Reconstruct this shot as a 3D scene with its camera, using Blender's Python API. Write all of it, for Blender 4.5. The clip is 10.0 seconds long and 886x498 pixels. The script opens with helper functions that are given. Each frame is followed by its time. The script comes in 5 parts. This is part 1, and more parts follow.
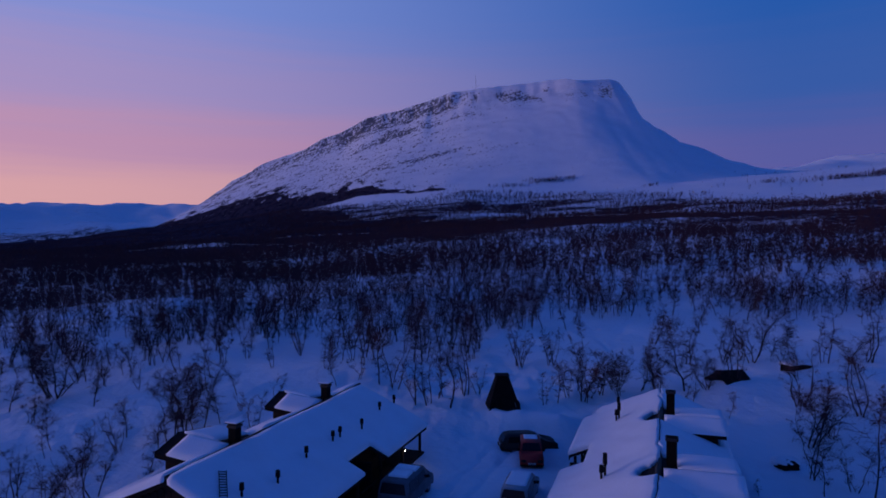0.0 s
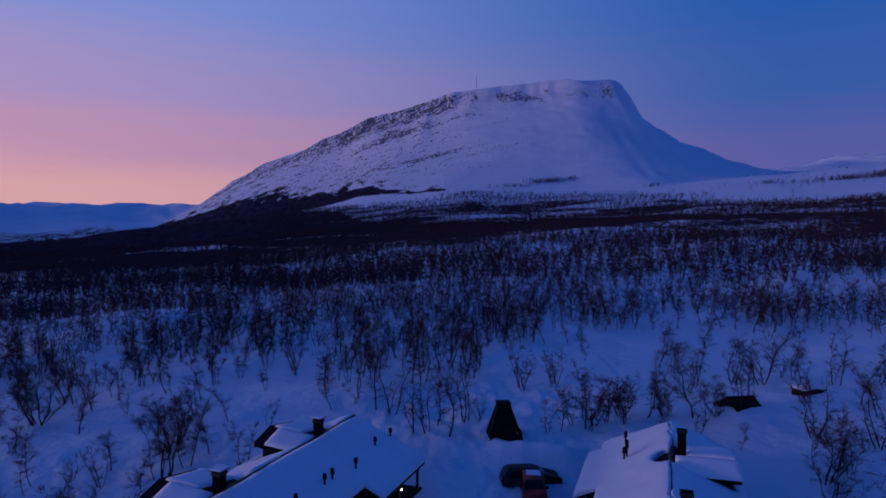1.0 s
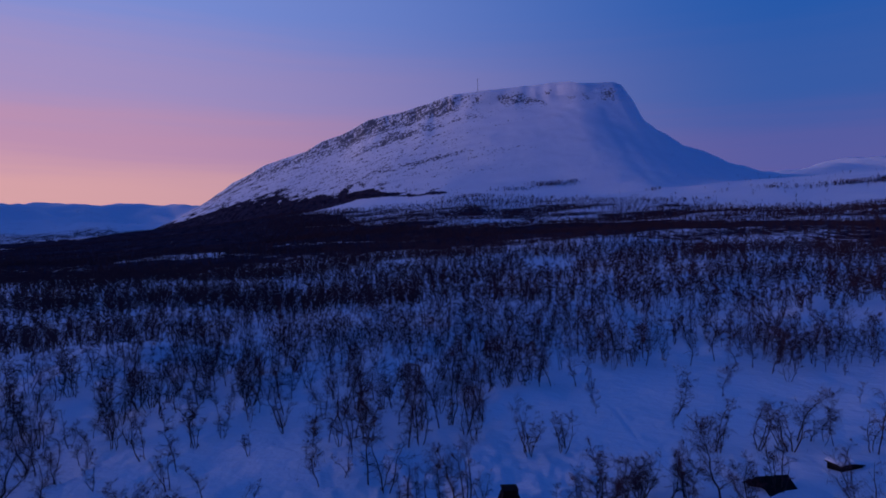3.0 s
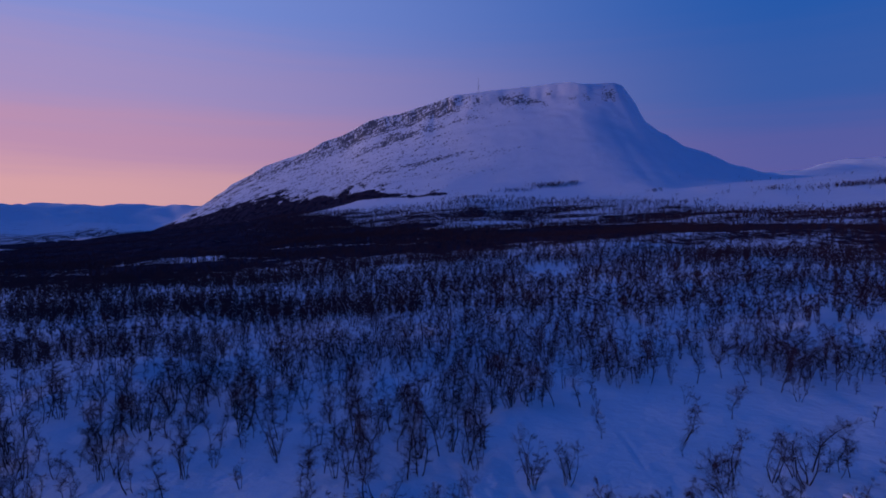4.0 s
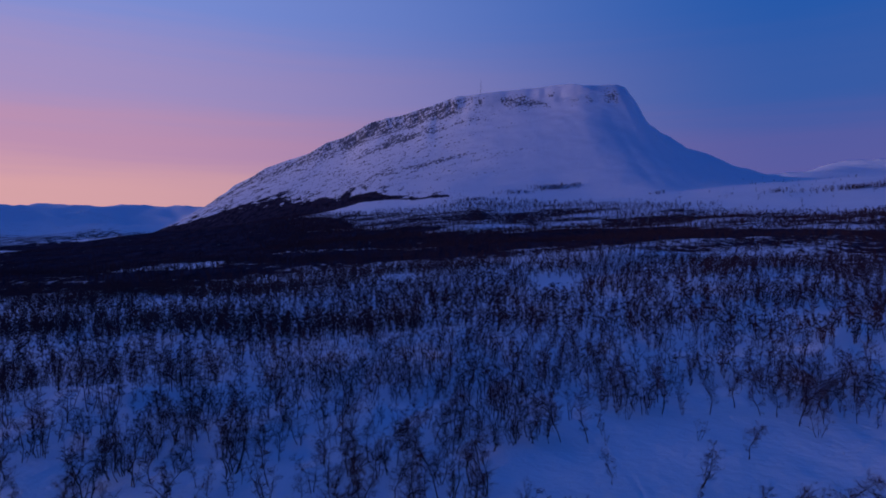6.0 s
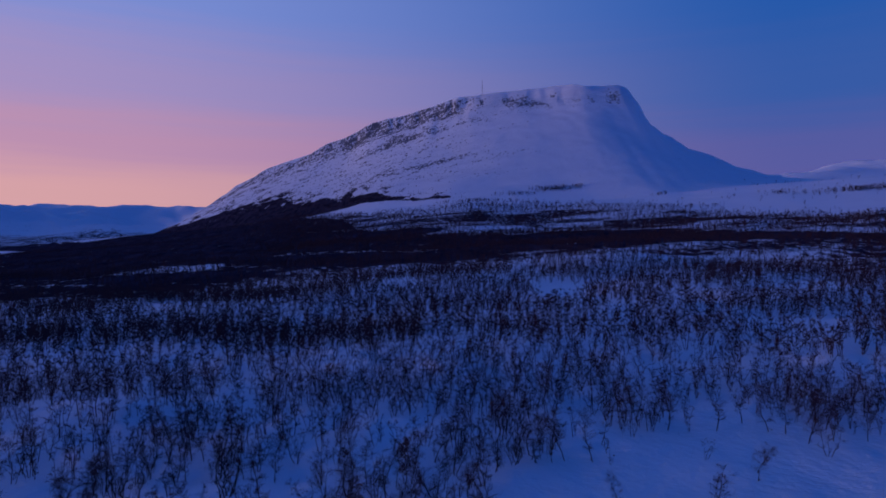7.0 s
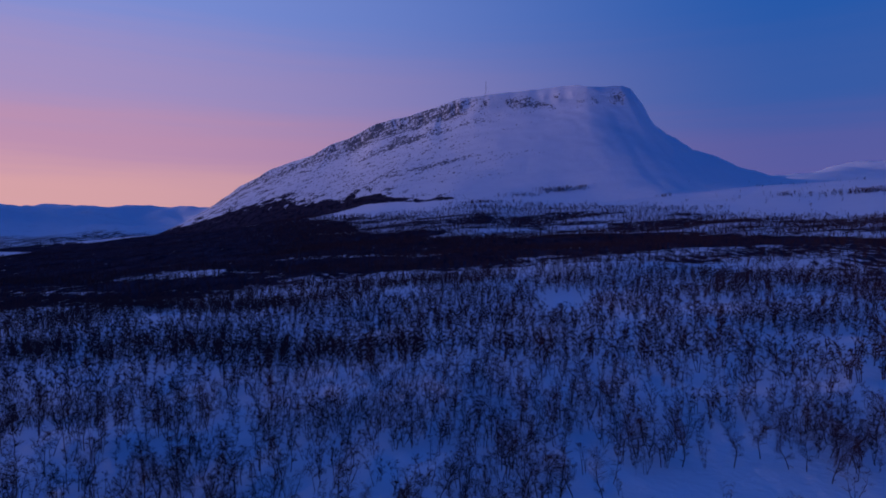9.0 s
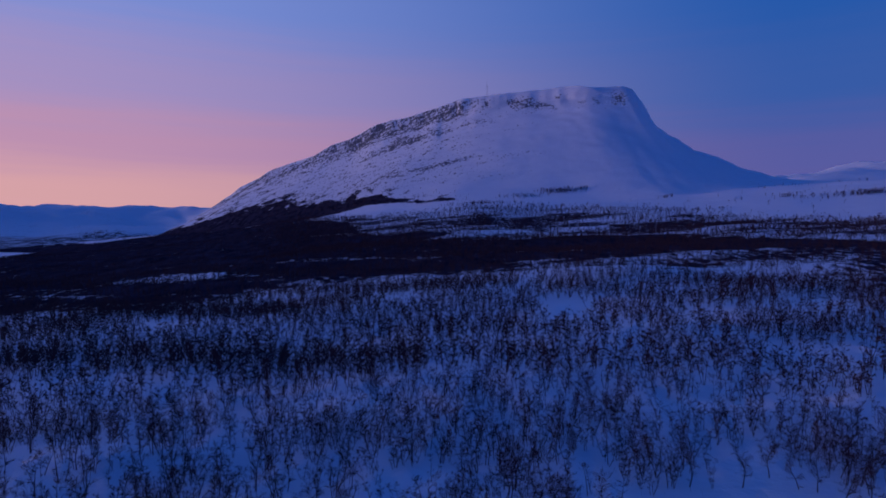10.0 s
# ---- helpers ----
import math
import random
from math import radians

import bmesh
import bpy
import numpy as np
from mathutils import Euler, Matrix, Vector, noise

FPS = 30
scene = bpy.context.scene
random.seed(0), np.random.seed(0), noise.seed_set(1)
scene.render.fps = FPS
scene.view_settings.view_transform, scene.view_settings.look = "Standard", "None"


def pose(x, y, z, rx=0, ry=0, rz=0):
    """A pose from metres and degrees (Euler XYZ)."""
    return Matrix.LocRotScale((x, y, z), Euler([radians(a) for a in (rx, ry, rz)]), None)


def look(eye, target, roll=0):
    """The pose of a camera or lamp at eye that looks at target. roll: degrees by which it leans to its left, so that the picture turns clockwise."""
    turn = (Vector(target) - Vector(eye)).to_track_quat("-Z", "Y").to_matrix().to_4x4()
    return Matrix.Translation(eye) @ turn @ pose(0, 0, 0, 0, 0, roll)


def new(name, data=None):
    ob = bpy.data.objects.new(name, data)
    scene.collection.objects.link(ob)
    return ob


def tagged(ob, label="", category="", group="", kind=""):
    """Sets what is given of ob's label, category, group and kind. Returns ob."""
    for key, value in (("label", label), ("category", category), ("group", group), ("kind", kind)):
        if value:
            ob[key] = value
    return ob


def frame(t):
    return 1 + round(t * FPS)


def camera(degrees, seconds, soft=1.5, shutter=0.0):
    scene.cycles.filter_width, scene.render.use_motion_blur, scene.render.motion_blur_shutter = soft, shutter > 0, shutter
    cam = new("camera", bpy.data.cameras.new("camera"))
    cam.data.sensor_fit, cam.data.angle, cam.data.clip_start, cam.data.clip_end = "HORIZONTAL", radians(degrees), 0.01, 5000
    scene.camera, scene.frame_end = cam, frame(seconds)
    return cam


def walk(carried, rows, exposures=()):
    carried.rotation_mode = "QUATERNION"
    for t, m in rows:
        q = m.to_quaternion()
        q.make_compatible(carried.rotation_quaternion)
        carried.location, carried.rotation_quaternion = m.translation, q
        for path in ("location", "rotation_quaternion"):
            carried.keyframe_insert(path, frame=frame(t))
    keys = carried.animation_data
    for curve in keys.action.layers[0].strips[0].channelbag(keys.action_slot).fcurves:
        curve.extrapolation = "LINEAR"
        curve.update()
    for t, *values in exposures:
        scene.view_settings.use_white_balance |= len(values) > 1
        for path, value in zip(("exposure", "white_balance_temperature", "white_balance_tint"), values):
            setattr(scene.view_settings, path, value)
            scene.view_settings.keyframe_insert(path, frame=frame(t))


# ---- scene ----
# ---- camera and its flight ----
cam = camera(70.0, 10.0, soft=1.7)
METRES, EYE, TILT, LEAN, TURN = 30.0, 16.2, -1.2, 0.0, 0.0
ROWS = [
    (0.0, 0.0, 0.0, 0.0, 0.0, 0.0, 0.0),
    (0.5, 0.002, 0.0359, 0.031, 0.01, 0.0, -0.02),
    (1.0, 0.0036, 0.072, 0.0625, 0.03, -0.02, -0.04),
    (1.5, 0.0045, 0.1084, 0.094, 0.03, 0.0, -0.06),
    (1.9, 0.0052, 0.1375, 0.1192, 0.04, 0.01, -0.08),
    (2.0, 0.0062, 0.2012, 0.176, 0.07, 0.04, -0.15),
    (2.5, 0.0059, 0.2366, 0.2074, 0.09, 0.05, -0.17),
    (4.0, 0.0068, 0.3409, 0.2988, 0.16, 0.08, -0.24),
    (4.5, 0.0062, 0.375, 0.3281, 0.19, 0.09, -0.26),
    (5.0, 0.0062, 0.4093, 0.3573, 0.24, 0.11, -0.28),
    (5.5, 0.0078, 0.443, 0.3863, 0.29, 0.13, -0.3),
    (7.0, 0.0124, 0.5436, 0.4712, 0.47, 0.16, -0.35),
    (7.5, 0.0113, 0.5782, 0.502, 0.54, 0.15, -0.36),
    (8.0, 0.0088, 0.6131, 0.5335, 0.62, 0.15, -0.37),
    (8.5, 0.0084, 0.6473, 0.5647, 0.7, 0.16, -0.4),
    (9.0, 0.0085, 0.6816, 0.5951, 0.76, 0.15, -0.41),
    (9.5, 0.0083, 0.7183, 0.6272, 0.82, 0.15, -0.42),
    (10.0, 0.0075, 0.753, 0.6575, 0.86, 0.16, -0.44),
]
walk(cam, [(t, pose(0, 0, EYE, TILT, LEAN, TURN) @ pose(METRES * x, METRES * y, METRES * z, 90 + pitch, roll, yaw)) for t, x, y, z, yaw, pitch, roll in ROWS])


# ---- dusk sky and the last glow ----
def lin(r, g, b):
    return tuple(((c / 255 + 0.055) / 1.055) ** 2.4 if c > 10 else c / 255 / 12.92 for c in (r, g, b)) + (1.0,)


GLOW_AZ = radians(-60)  # from ahead, to the left
world = bpy.data.worlds.new("dusk_sky")
scene.world = world
world.use_nodes = True
wt = world.node_tree
wt.nodes.clear()


def wnode(kind, operation=""):
    nd = wt.nodes.new(kind)
    if operation:
        nd.operation = operation
    return nd


def ramp(tree, stops, fac, ease="EASE"):
    r = tree.nodes.new("ShaderNodeValToRGB")
    r.color_ramp.interpolation = ease
    els = r.color_ramp.elements
    while len(els) < len(stops):
        els.new(0.5)
    for e, (p, c) in zip(els, stops):
        e.position, e.color = p, c
    tree.links.new(fac, r.inputs[0])
    return r.outputs[0]


tc = wnode("ShaderNodeTexCoord")
sep = wnode("ShaderNodeSeparateXYZ")
wt.links.new(tc.outputs["Generated"], sep.inputs[0])
glow_dot = wnode("ShaderNodeVectorMath", operation="DOT_PRODUCT")
wt.links.new(tc.outputs["Generated"], glow_dot.inputs[0])
glow_dot.inputs[1].default_value = (math.sin(GLOW_AZ), math.cos(GLOW_AZ), 0)
az = wnode("ShaderNodeMapRange")
az.interpolation_type = "SMOOTHSTEP"
az.inputs["From Min"].default_value, az.inputs["From Max"].default_value = 0.0, 1.0
wt.links.new(glow_dot.outputs["Value"], az.inputs["Value"])
# faint horizontal streaks of thin cloud in the glow
streak_map = wnode("ShaderNodeMapping")
streak_map.inputs["Scale"].default_value = (1.2, 1.2, 26)
wt.links.new(tc.outputs["Generated"], streak_map.inputs[0])
streak = wnode("ShaderNodeTexNoise")
streak.inputs["Scale"].default_value, streak.inputs["Detail"].default_value = 2.2, 4
wt.links.new(streak_map.outputs[0], streak.inputs["Vector"])
lift = wnode("ShaderNodeMath", operation="MULTIPLY_ADD")
wt.links.new(streak.outputs["Fac"], lift.inputs[0])
lift.inputs[1].default_value = 0.05
wt.links.new(sep.outputs["Z"], lift.inputs[2])
sub = wnode("ShaderNodeMath", operation="SUBTRACT")
wt.links.new(lift.outputs[0], sub.inputs[0])
sub.inputs[1].default_value = 0.025
elev = sub.outputs[0]
glow_side = ramp(wt, [(0.0, lin(214, 163, 158)), (0.06, lin(216, 163, 168)), (0.13, lin(190, 146, 178)), (0.22, lin(163, 146, 196)),
                      (0.33, lin(127, 145, 214)), (0.55, lin(60, 98, 182)), (1.0, lin(10, 43, 126))], elev)
far_side = ramp(wt, [(0.0, lin(102, 90, 156)), (0.11, lin(87, 91, 160)), (0.21, lin(55, 91, 166)), (0.34, lin(36, 88, 169)),
                     (0.55, lin(24, 74, 161)), (1.0, lin(7, 42, 124))], elev)
mixc = wnode("ShaderNodeMix")
mixc.data_type = "RGBA"
wt.links.new(az.outputs[0], mixc.inputs["Factor"])
wt.links.new(far_side, mixc.inputs[6])
wt.links.new(glow_side, mixc.inputs[7])
bg = wnode("ShaderNodeBackground")
bg.inputs["Strength"].default_value = 1.0
wt.links.new(mixc.outputs[2], bg.inputs["Color"])
wout = wnode("ShaderNodeOutputWorld")
wt.links.new(bg.outputs[0], wout.inputs[0])

# the sun has set: its broad afterglow from the left
glow = new("afterglow", bpy.data.lights.new("afterglow", "SUN"))
glow.data.energy, glow.data.angle, glow.data.color = 1.75, radians(18), (1.0, 0.69, 0.83)
glow.matrix_world = look((0, 0, 60), (-math.sin(radians(-98)) * 50, -math.cos(radians(-98)) * 50, 60 - 50 * math.tan(radians(0.3))))


# ---- materials ----
def material(name, base, rough=0.8, dark=0.6, scale=3.0, fine=40.0, bump=0.0, metal=0.0, spread=0.35, emit=None):
    """Two scales of noise vary the colour; fine noise gives the relief."""
    m = bpy.data.materials.new(name)
    m.use_nodes = True
    nt = m.node_tree
    b = nt.nodes["Principled BSDF"]
    co = nt.nodes.new("ShaderNodeTexCoord")
    big = nt.nodes.new("ShaderNodeTexNoise")
    big.inputs["Scale"].default_value, big.inputs["Detail"].default_value = scale, 4
    small = nt.nodes.new("ShaderNodeTexNoise")
    small.inputs["Scale"].default_value, small.inputs["Detail"].default_value = fine, 3
    for nd in (big, small):
        nt.links.new(co.outputs["Object"], nd.inputs["Vector"])
    add = nt.nodes.new("ShaderNodeMath")
    add.operation = "MULTIPLY_ADD"
    nt.links.new(small.outputs["Fac"], add.inputs[0])
    add.inputs[1].default_value = spread
    nt.links.new(big.outputs["Fac"], add.inputs[2])
    low = tuple(c * dark for c in base) + (1,)
    nt.links.new(ramp(nt, [(0.45, low), (0.8, (*base, 1))], add.outputs[0], "LINEAR"), b.inputs["Base Color"])
    b.inputs["Roughness"].default_value, b.inputs["Metallic"].default_value = rough, metal
    if rough > 0.75:
        b.inputs["Specular IOR Level"].default_value = 0.2
    if bump:
        bp = nt.nodes.new("ShaderNodeBump")
        bp.inputs["Strength"].default_value, bp.inputs["Distance"].default_value = 0.6, bump
        nt.links.new(small.outputs["Fac"], bp.inputs["Height"])
        nt.links.new(bp.outputs[0], b.inputs["Normal"])
    if emit:
        b.inputs["Emission Color"].default_value, b.inputs["Emission Strength"].default_value = (*emit[:3], 1), emit[3]
    return m


SNOW = material("snow", (0.84, 0.87, 0.92), 0.7, 0.93, 0.25, 9.0, 0.03)
ROOF_SNOW = material("roof_snow", (0.84, 0.87, 0.92), 0.7, 0.94, 0.6, 7.0, 0.03)
BARK = material("birch_bark", (0.075, 0.05, 0.05), 0.9, 0.35, 1.5, 12)
TWIG = material("birch_twigs", (0.09, 0.046, 0.056), 0.9, 0.5, 1.0, 6)
WOOD = material("dark_brown_boards", (0.03, 0.02, 0.017), 0.8, 0.5, 2, 30, 0.004)
TAR = material("tarred_boards", (0.012, 0.010, 0.010), 0.85, 0.5, 2, 30, 0.004)
FELT = material("roofing_felt", (0.02, 0.018, 0.019), 0.9, 0.6, 3, 60, 0.003)
SHEET = material("dark_sheet_metal", (0.02, 0.02, 0.022), 0.6, 0.6, 4, 40, 0.0, 0.3)
PIPE = material("black_pipe", (0.008, 0.008, 0.009), 0.7, 0.6, 4, 40)
BRICK = material("dark_brick", (0.007, 0.006, 0.006), 0.9, 0.5, 5, 40, 0.004)
# rough, porous surfaces hardly shine
for _m in (BARK, TWIG, WOOD, TAR, FELT, PIPE, BRICK):
    _m.node_tree.nodes["Principled BSDF"].inputs["Specular IOR Level"].default_value = 0.1


def ground_material():
    """Snow that gives way to bare rock where it is too steep or swept, and to low, scrubby growth in the heath belt,
    with shade and haze painted in.
    """
    m = bpy.data.materials.new("snow_ground")
    m.use_nodes = True
    nt = m.node_tree
    b = nt.nodes["Principled BSDF"]
    co = nt.nodes.new("ShaderNodeTexCoord")
    at = nt.nodes.new("ShaderNodeAttribute")
    at.attribute_name = "rock"
    sc = nt.nodes.new("ShaderNodeAttribute")
    sc.attribute_name = "scrub_shade"

    def noise_at(scale, detail, stretch=(1, 1, 1)):
        mp = nt.nodes.new("ShaderNodeMapping")
        mp.inputs["Scale"].default_value = stretch
        nt.links.new(co.outputs["Object"], mp.inputs[0])
        n = nt.nodes.new("ShaderNodeTexNoise")
        n.inputs["Scale"].default_value, n.inputs["Detail"].default_value = scale, detail
        nt.links.new(mp.outputs[0], n.inputs["Vector"])
        return n.outputs["Fac"]

    def math_node(op, a, bb):
        n = nt.nodes.new("ShaderNodeMath")
        n.operation = op
        for i, v in enumerate((a, bb)):
            if isinstance(v, (int, float)):
                n.inputs[i].default_value = v
            else:
                nt.links.new(v, n.inputs[i])
        return n.outputs[0]

    def step(v, lo, hi):
        n = nt.nodes.new("ShaderNodeMapRange")
        n.inputs["From Min"].default_value, n.inputs["From Max"].default_value = lo, hi
        nt.links.new(v, n.inputs["Value"])
        return n.outputs[0]

    def mix(f, a, bb):
        n = nt.nodes.new("ShaderNodeMix")
        n.data_type = "RGBA"
        nt.links.new(f, n.inputs["Factor"])
        for i, v in ((6, a), (7, bb)):
            if isinstance(v, tuple):
                n.inputs[i].default_value = v
            else:
                nt.links.new(v, n.inputs[i])
        return n.outputs[2]

    snow = mix(noise_at(0.05, 5), (0.76, 0.80, 0.87, 1), (0.86, 0.88, 0.92, 1))
    flutes = noise_at(0.17, 8, (1.0, 0.5, 0.40))
    # bands that climb along the slope
    dip = nt.nodes.new("ShaderNodeMapping")
    dip.inputs["Rotation"].default_value = (0, radians(24), 0)
    nt.links.new(co.outputs["Object"], dip.inputs[0])
    draw = nt.nodes.new("ShaderNodeMapping")
    draw.inputs["Scale"].default_value = (0.16, 0.2, 1.0)
    nt.links.new(dip.outputs[0], draw.inputs[0])
    bands = nt.nodes.new("ShaderNodeTexNoise")
    bands.inputs["Scale"].default_value, bands.inputs["Detail"].default_value, bands.inputs["Roughness"].default_value = 0.19, 9, 0.64
    nt.links.new(draw.outputs[0], bands.inputs["Vector"])
    streaks = math_node("ADD", math_node("MULTIPLY", flutes, 0.5), math_node("MULTIPLY", bands.outputs["Fac"], 0.5))
    rock_f = step(math_node("ADD", math_node("MULTIPLY", at.outputs["Fac"], 0.155), streaks), 0.60, 0.69)
    rock_f = math_node("MULTIPLY", rock_f, step(at.outputs["Fac"], 0.03, 0.12))
    rock = mix(noise_at(0.35, 4), (0.05, 0.053, 0.066, 1), (0.19, 0.195, 0.235, 1))
    col = mix(rock_f, snow, rock)
    specks = math_node("ADD", math_node("MULTIPLY", noise_at(0.03, 3, (1, 0.5, 1)), 0.45), math_node("MULTIPLY", noise_at(0.22, 5, (1, 0.5, 1)), 0.75))
    scrub_shade_f = step(math_node("ADD", math_node("MULTIPLY", sc.outputs["Fac"], 0.50), specks), 0.79, 0.93)
    # the far birches' own shade and haze are put into this colour
    heath = mix(step(noise_at(0.09, 6, (1, 0.35, 1)), 0.35, 0.65), (0.022, 0.019, 0.032, 1), (0.056, 0.049, 0.078, 1))
    col = mix(scrub_shade_f, col, heath)
    nt.links.new(col, b.inputs["Base Color"])
    b.inputs["Roughness"].default_value = 0.75
    bare = math_node("SUBTRACT", 1.0, scrub_shade_f)
    nt.links.new(math_node("MULTIPLY", bare, 0.5), b.inputs["Specular IOR Level"])
    bp = nt.nodes.new("ShaderNodeBump")
    bp.inputs["Strength"].default_value, bp.inputs["Distance"].default_value = 0.55, 1.1
    nt.links.new(math_node("ADD", math_node("MULTIPLY", noise_at(0.7, 6), 0.4), noise_at(0.26, 4)), bp.inputs["Height"])
    # ledges and boulders under the snow of the fell
    fl = nt.nodes.new("ShaderNodeAttribute")
    fl.attribute_name = "fell"
    rough = nt.nodes.new("ShaderNodeBump")
    rough.inputs["Distance"].default_value = 5.0
    nt.links.new(fl.outputs["Fac"], rough.inputs["Strength"])
    nt.links.new(bands.outputs["Fac"], rough.inputs["Height"])
    nt.links.new(bp.outputs[0], rough.inputs["Normal"])
    nt.links.new(rough.outputs[0], b.inputs["Normal"])
    return m


GROUND = ground_material()


# ---- the lie of the land ----
HEAD = radians(-19.45)  # the cabins' long axis, to the right of ahead
ALONG, ACROSS = (math.sin(-HEAD), math.cos(-HEAD)), (math.cos(-HEAD), -math.sin(-HEAD))


def hash2(ix, iy, seed):
    n = (ix * 374761393 + iy * 668265263 + seed * 1442695041) & 0x7FFFFFFF
    n = ((n ^ (n >> 13)) * 1274126177) & 0x7FFFFFFF
    return ((n ^ (n >> 16)) & 0xFFFF) / 65535.0


def value_noise(x, y, seed=0):
    x, y = np.asarray(x, float), np.asarray(y, float)
    ix, iy = np.floor(x).astype(np.int64), np.floor(y).astype(np.int64)
    fx, fy = x - ix, y - iy
    fx, fy = fx * fx * (3 - 2 * fx), fy * fy * (3 - 2 * fy)
    a, b = hash2(ix, iy, seed), hash2(ix + 1, iy, seed)
    c, d = hash2(ix, iy + 1, seed), hash2(ix + 1, iy + 1, seed)
    return (a + (b - a) * fx) * (1 - fy) + (c + (d - c) * fx) * fy


def fbm(x, y, size, octaves=4, seed=0):
    v, amp, tot = 0.0, 1.0, 0.0
    for o in range(octaves):
        k = 2.0 ** o / size
        v = v + amp * value_noise(np.asarray(x) * k + 17.3 * o, np.asarray(y) * k - 9.1 * o, seed + o)
        tot += amp
        amp *= 0.5
    return v / tot - 0.5


def smooth(v, lo, hi):
    q = np.clip((v - lo) / (hi - lo), 0, 1)
    return q * q * (3 - 2 * q)


# heights of the valley floor by distance, along five bearings (degrees to the right of ahead)
BEARINGS = (-180, -70, -35, -23, 0, 22, 35, 70, 180)
DISTANCES = (0, 51.5, 55.5, 75, 115, 200, 350, 500, 750, 950, 1200, 1500, 1750, 2600, 3200, 4000, 5200)
VALLEY = {
    -35: (-1, -0.2, 0.6, 1.5, 2.0, 2, 2, 1, -1, -4, -8, -10, -24, -24, 20, 150, 250),
    -23: (-1, 0, 1.0, 2, 2.6, 3.6, 5, 6, 8, 13, 24, 36, 30, 0, 30, 120, 230),
    0: (-1, 0, 1.6, 2.4, 3, 8.5, 15, 21, 34, 50, 92, 114, 120, 120, 120, 120, 150),
    22: (-1, 0.1, 1.8, 2.6, 3, 9.5, 19, 28, 42, 60, 104, 140, 157, 190, 240, 320, 430),
    35: (-1, 0.4, 2, 3, 3.2, 10, 22, 33, 50, 72, 106, 150, 170, 220, 290, 420, 560),
}
BACK = (-1, -2, -2.5, -3, -4, -6, -9, -12, -15, -18, -20, -20, -20, 0, 60, 150, 250)
_r = np.array(DISTANCES, float)
_g = np.linspace(math.log(25), math.log(5225), 300)
_cols = []
for _b in BEARINGS:
    _v = VALLEY[-35] if _b == -70 else VALLEY[35] if _b == 70 else BACK if abs(_b) == 180 else VALLEY[_b]
    _cols.append(np.interp(np.exp(_g) - 25, _r, np.array(_v, float)))
_az = np.arange(-180, 181, 1.0)
_tab = np.array([np.interp(_az, BEARINGS, row) for row in np.array(_cols).T])
_k = np.exp(-np.linspace(-2, 2, 13) ** 2)
_k /= _k.sum()
_tab = np.apply_along_axis(lambda c: np.convolve(np.pad(c, 6, "edge"), _k, "valid"), 0, _tab)
_tab = np.apply_along_axis(lambda c: np.convolve(np.pad(c, 6, "edge"), _k, "valid"), 1, _tab)

CREST_Y = 2000.0
CREST = ((-1500, -20), (-954, 34), (-864, 50), (-811, 96), (-700, 164), (-672, 191), (-614, 225), (-471, 282), (-311, 346), (-239, 386), (-114, 416), (-34, 443), (29, 466),
         (154, 484), (261, 495), (359, 511), (395, 516), (529, 511), (555, 498), (591, 457), (618, 404), (671, 359), (743, 323), (850, 282), (921, 252),
         (1029, 229), (1100, 211), (1279, 190), (2200, 150))


def valley(x, y):
    r = np.hypot(x, y)
    az = np.degrees(np.arctan2(x, y))
    fi = np.clip((np.log(r + 25) - _g[0]) / (_g[-1] - _g[0]) * 299, 0, 298.999)
    fj = np.clip(az + 180, 0, 359.999)
    i, j = fi.astype(int), fj.astype(int)
    p, q = fi - i, fj - j
    return (_tab[i, j] * (1 - p) + _tab[i + 1, j] * p) * (1 - q) + (_tab[i, j + 1] * (1 - p) + _tab[i + 1, j + 1] * p) * q


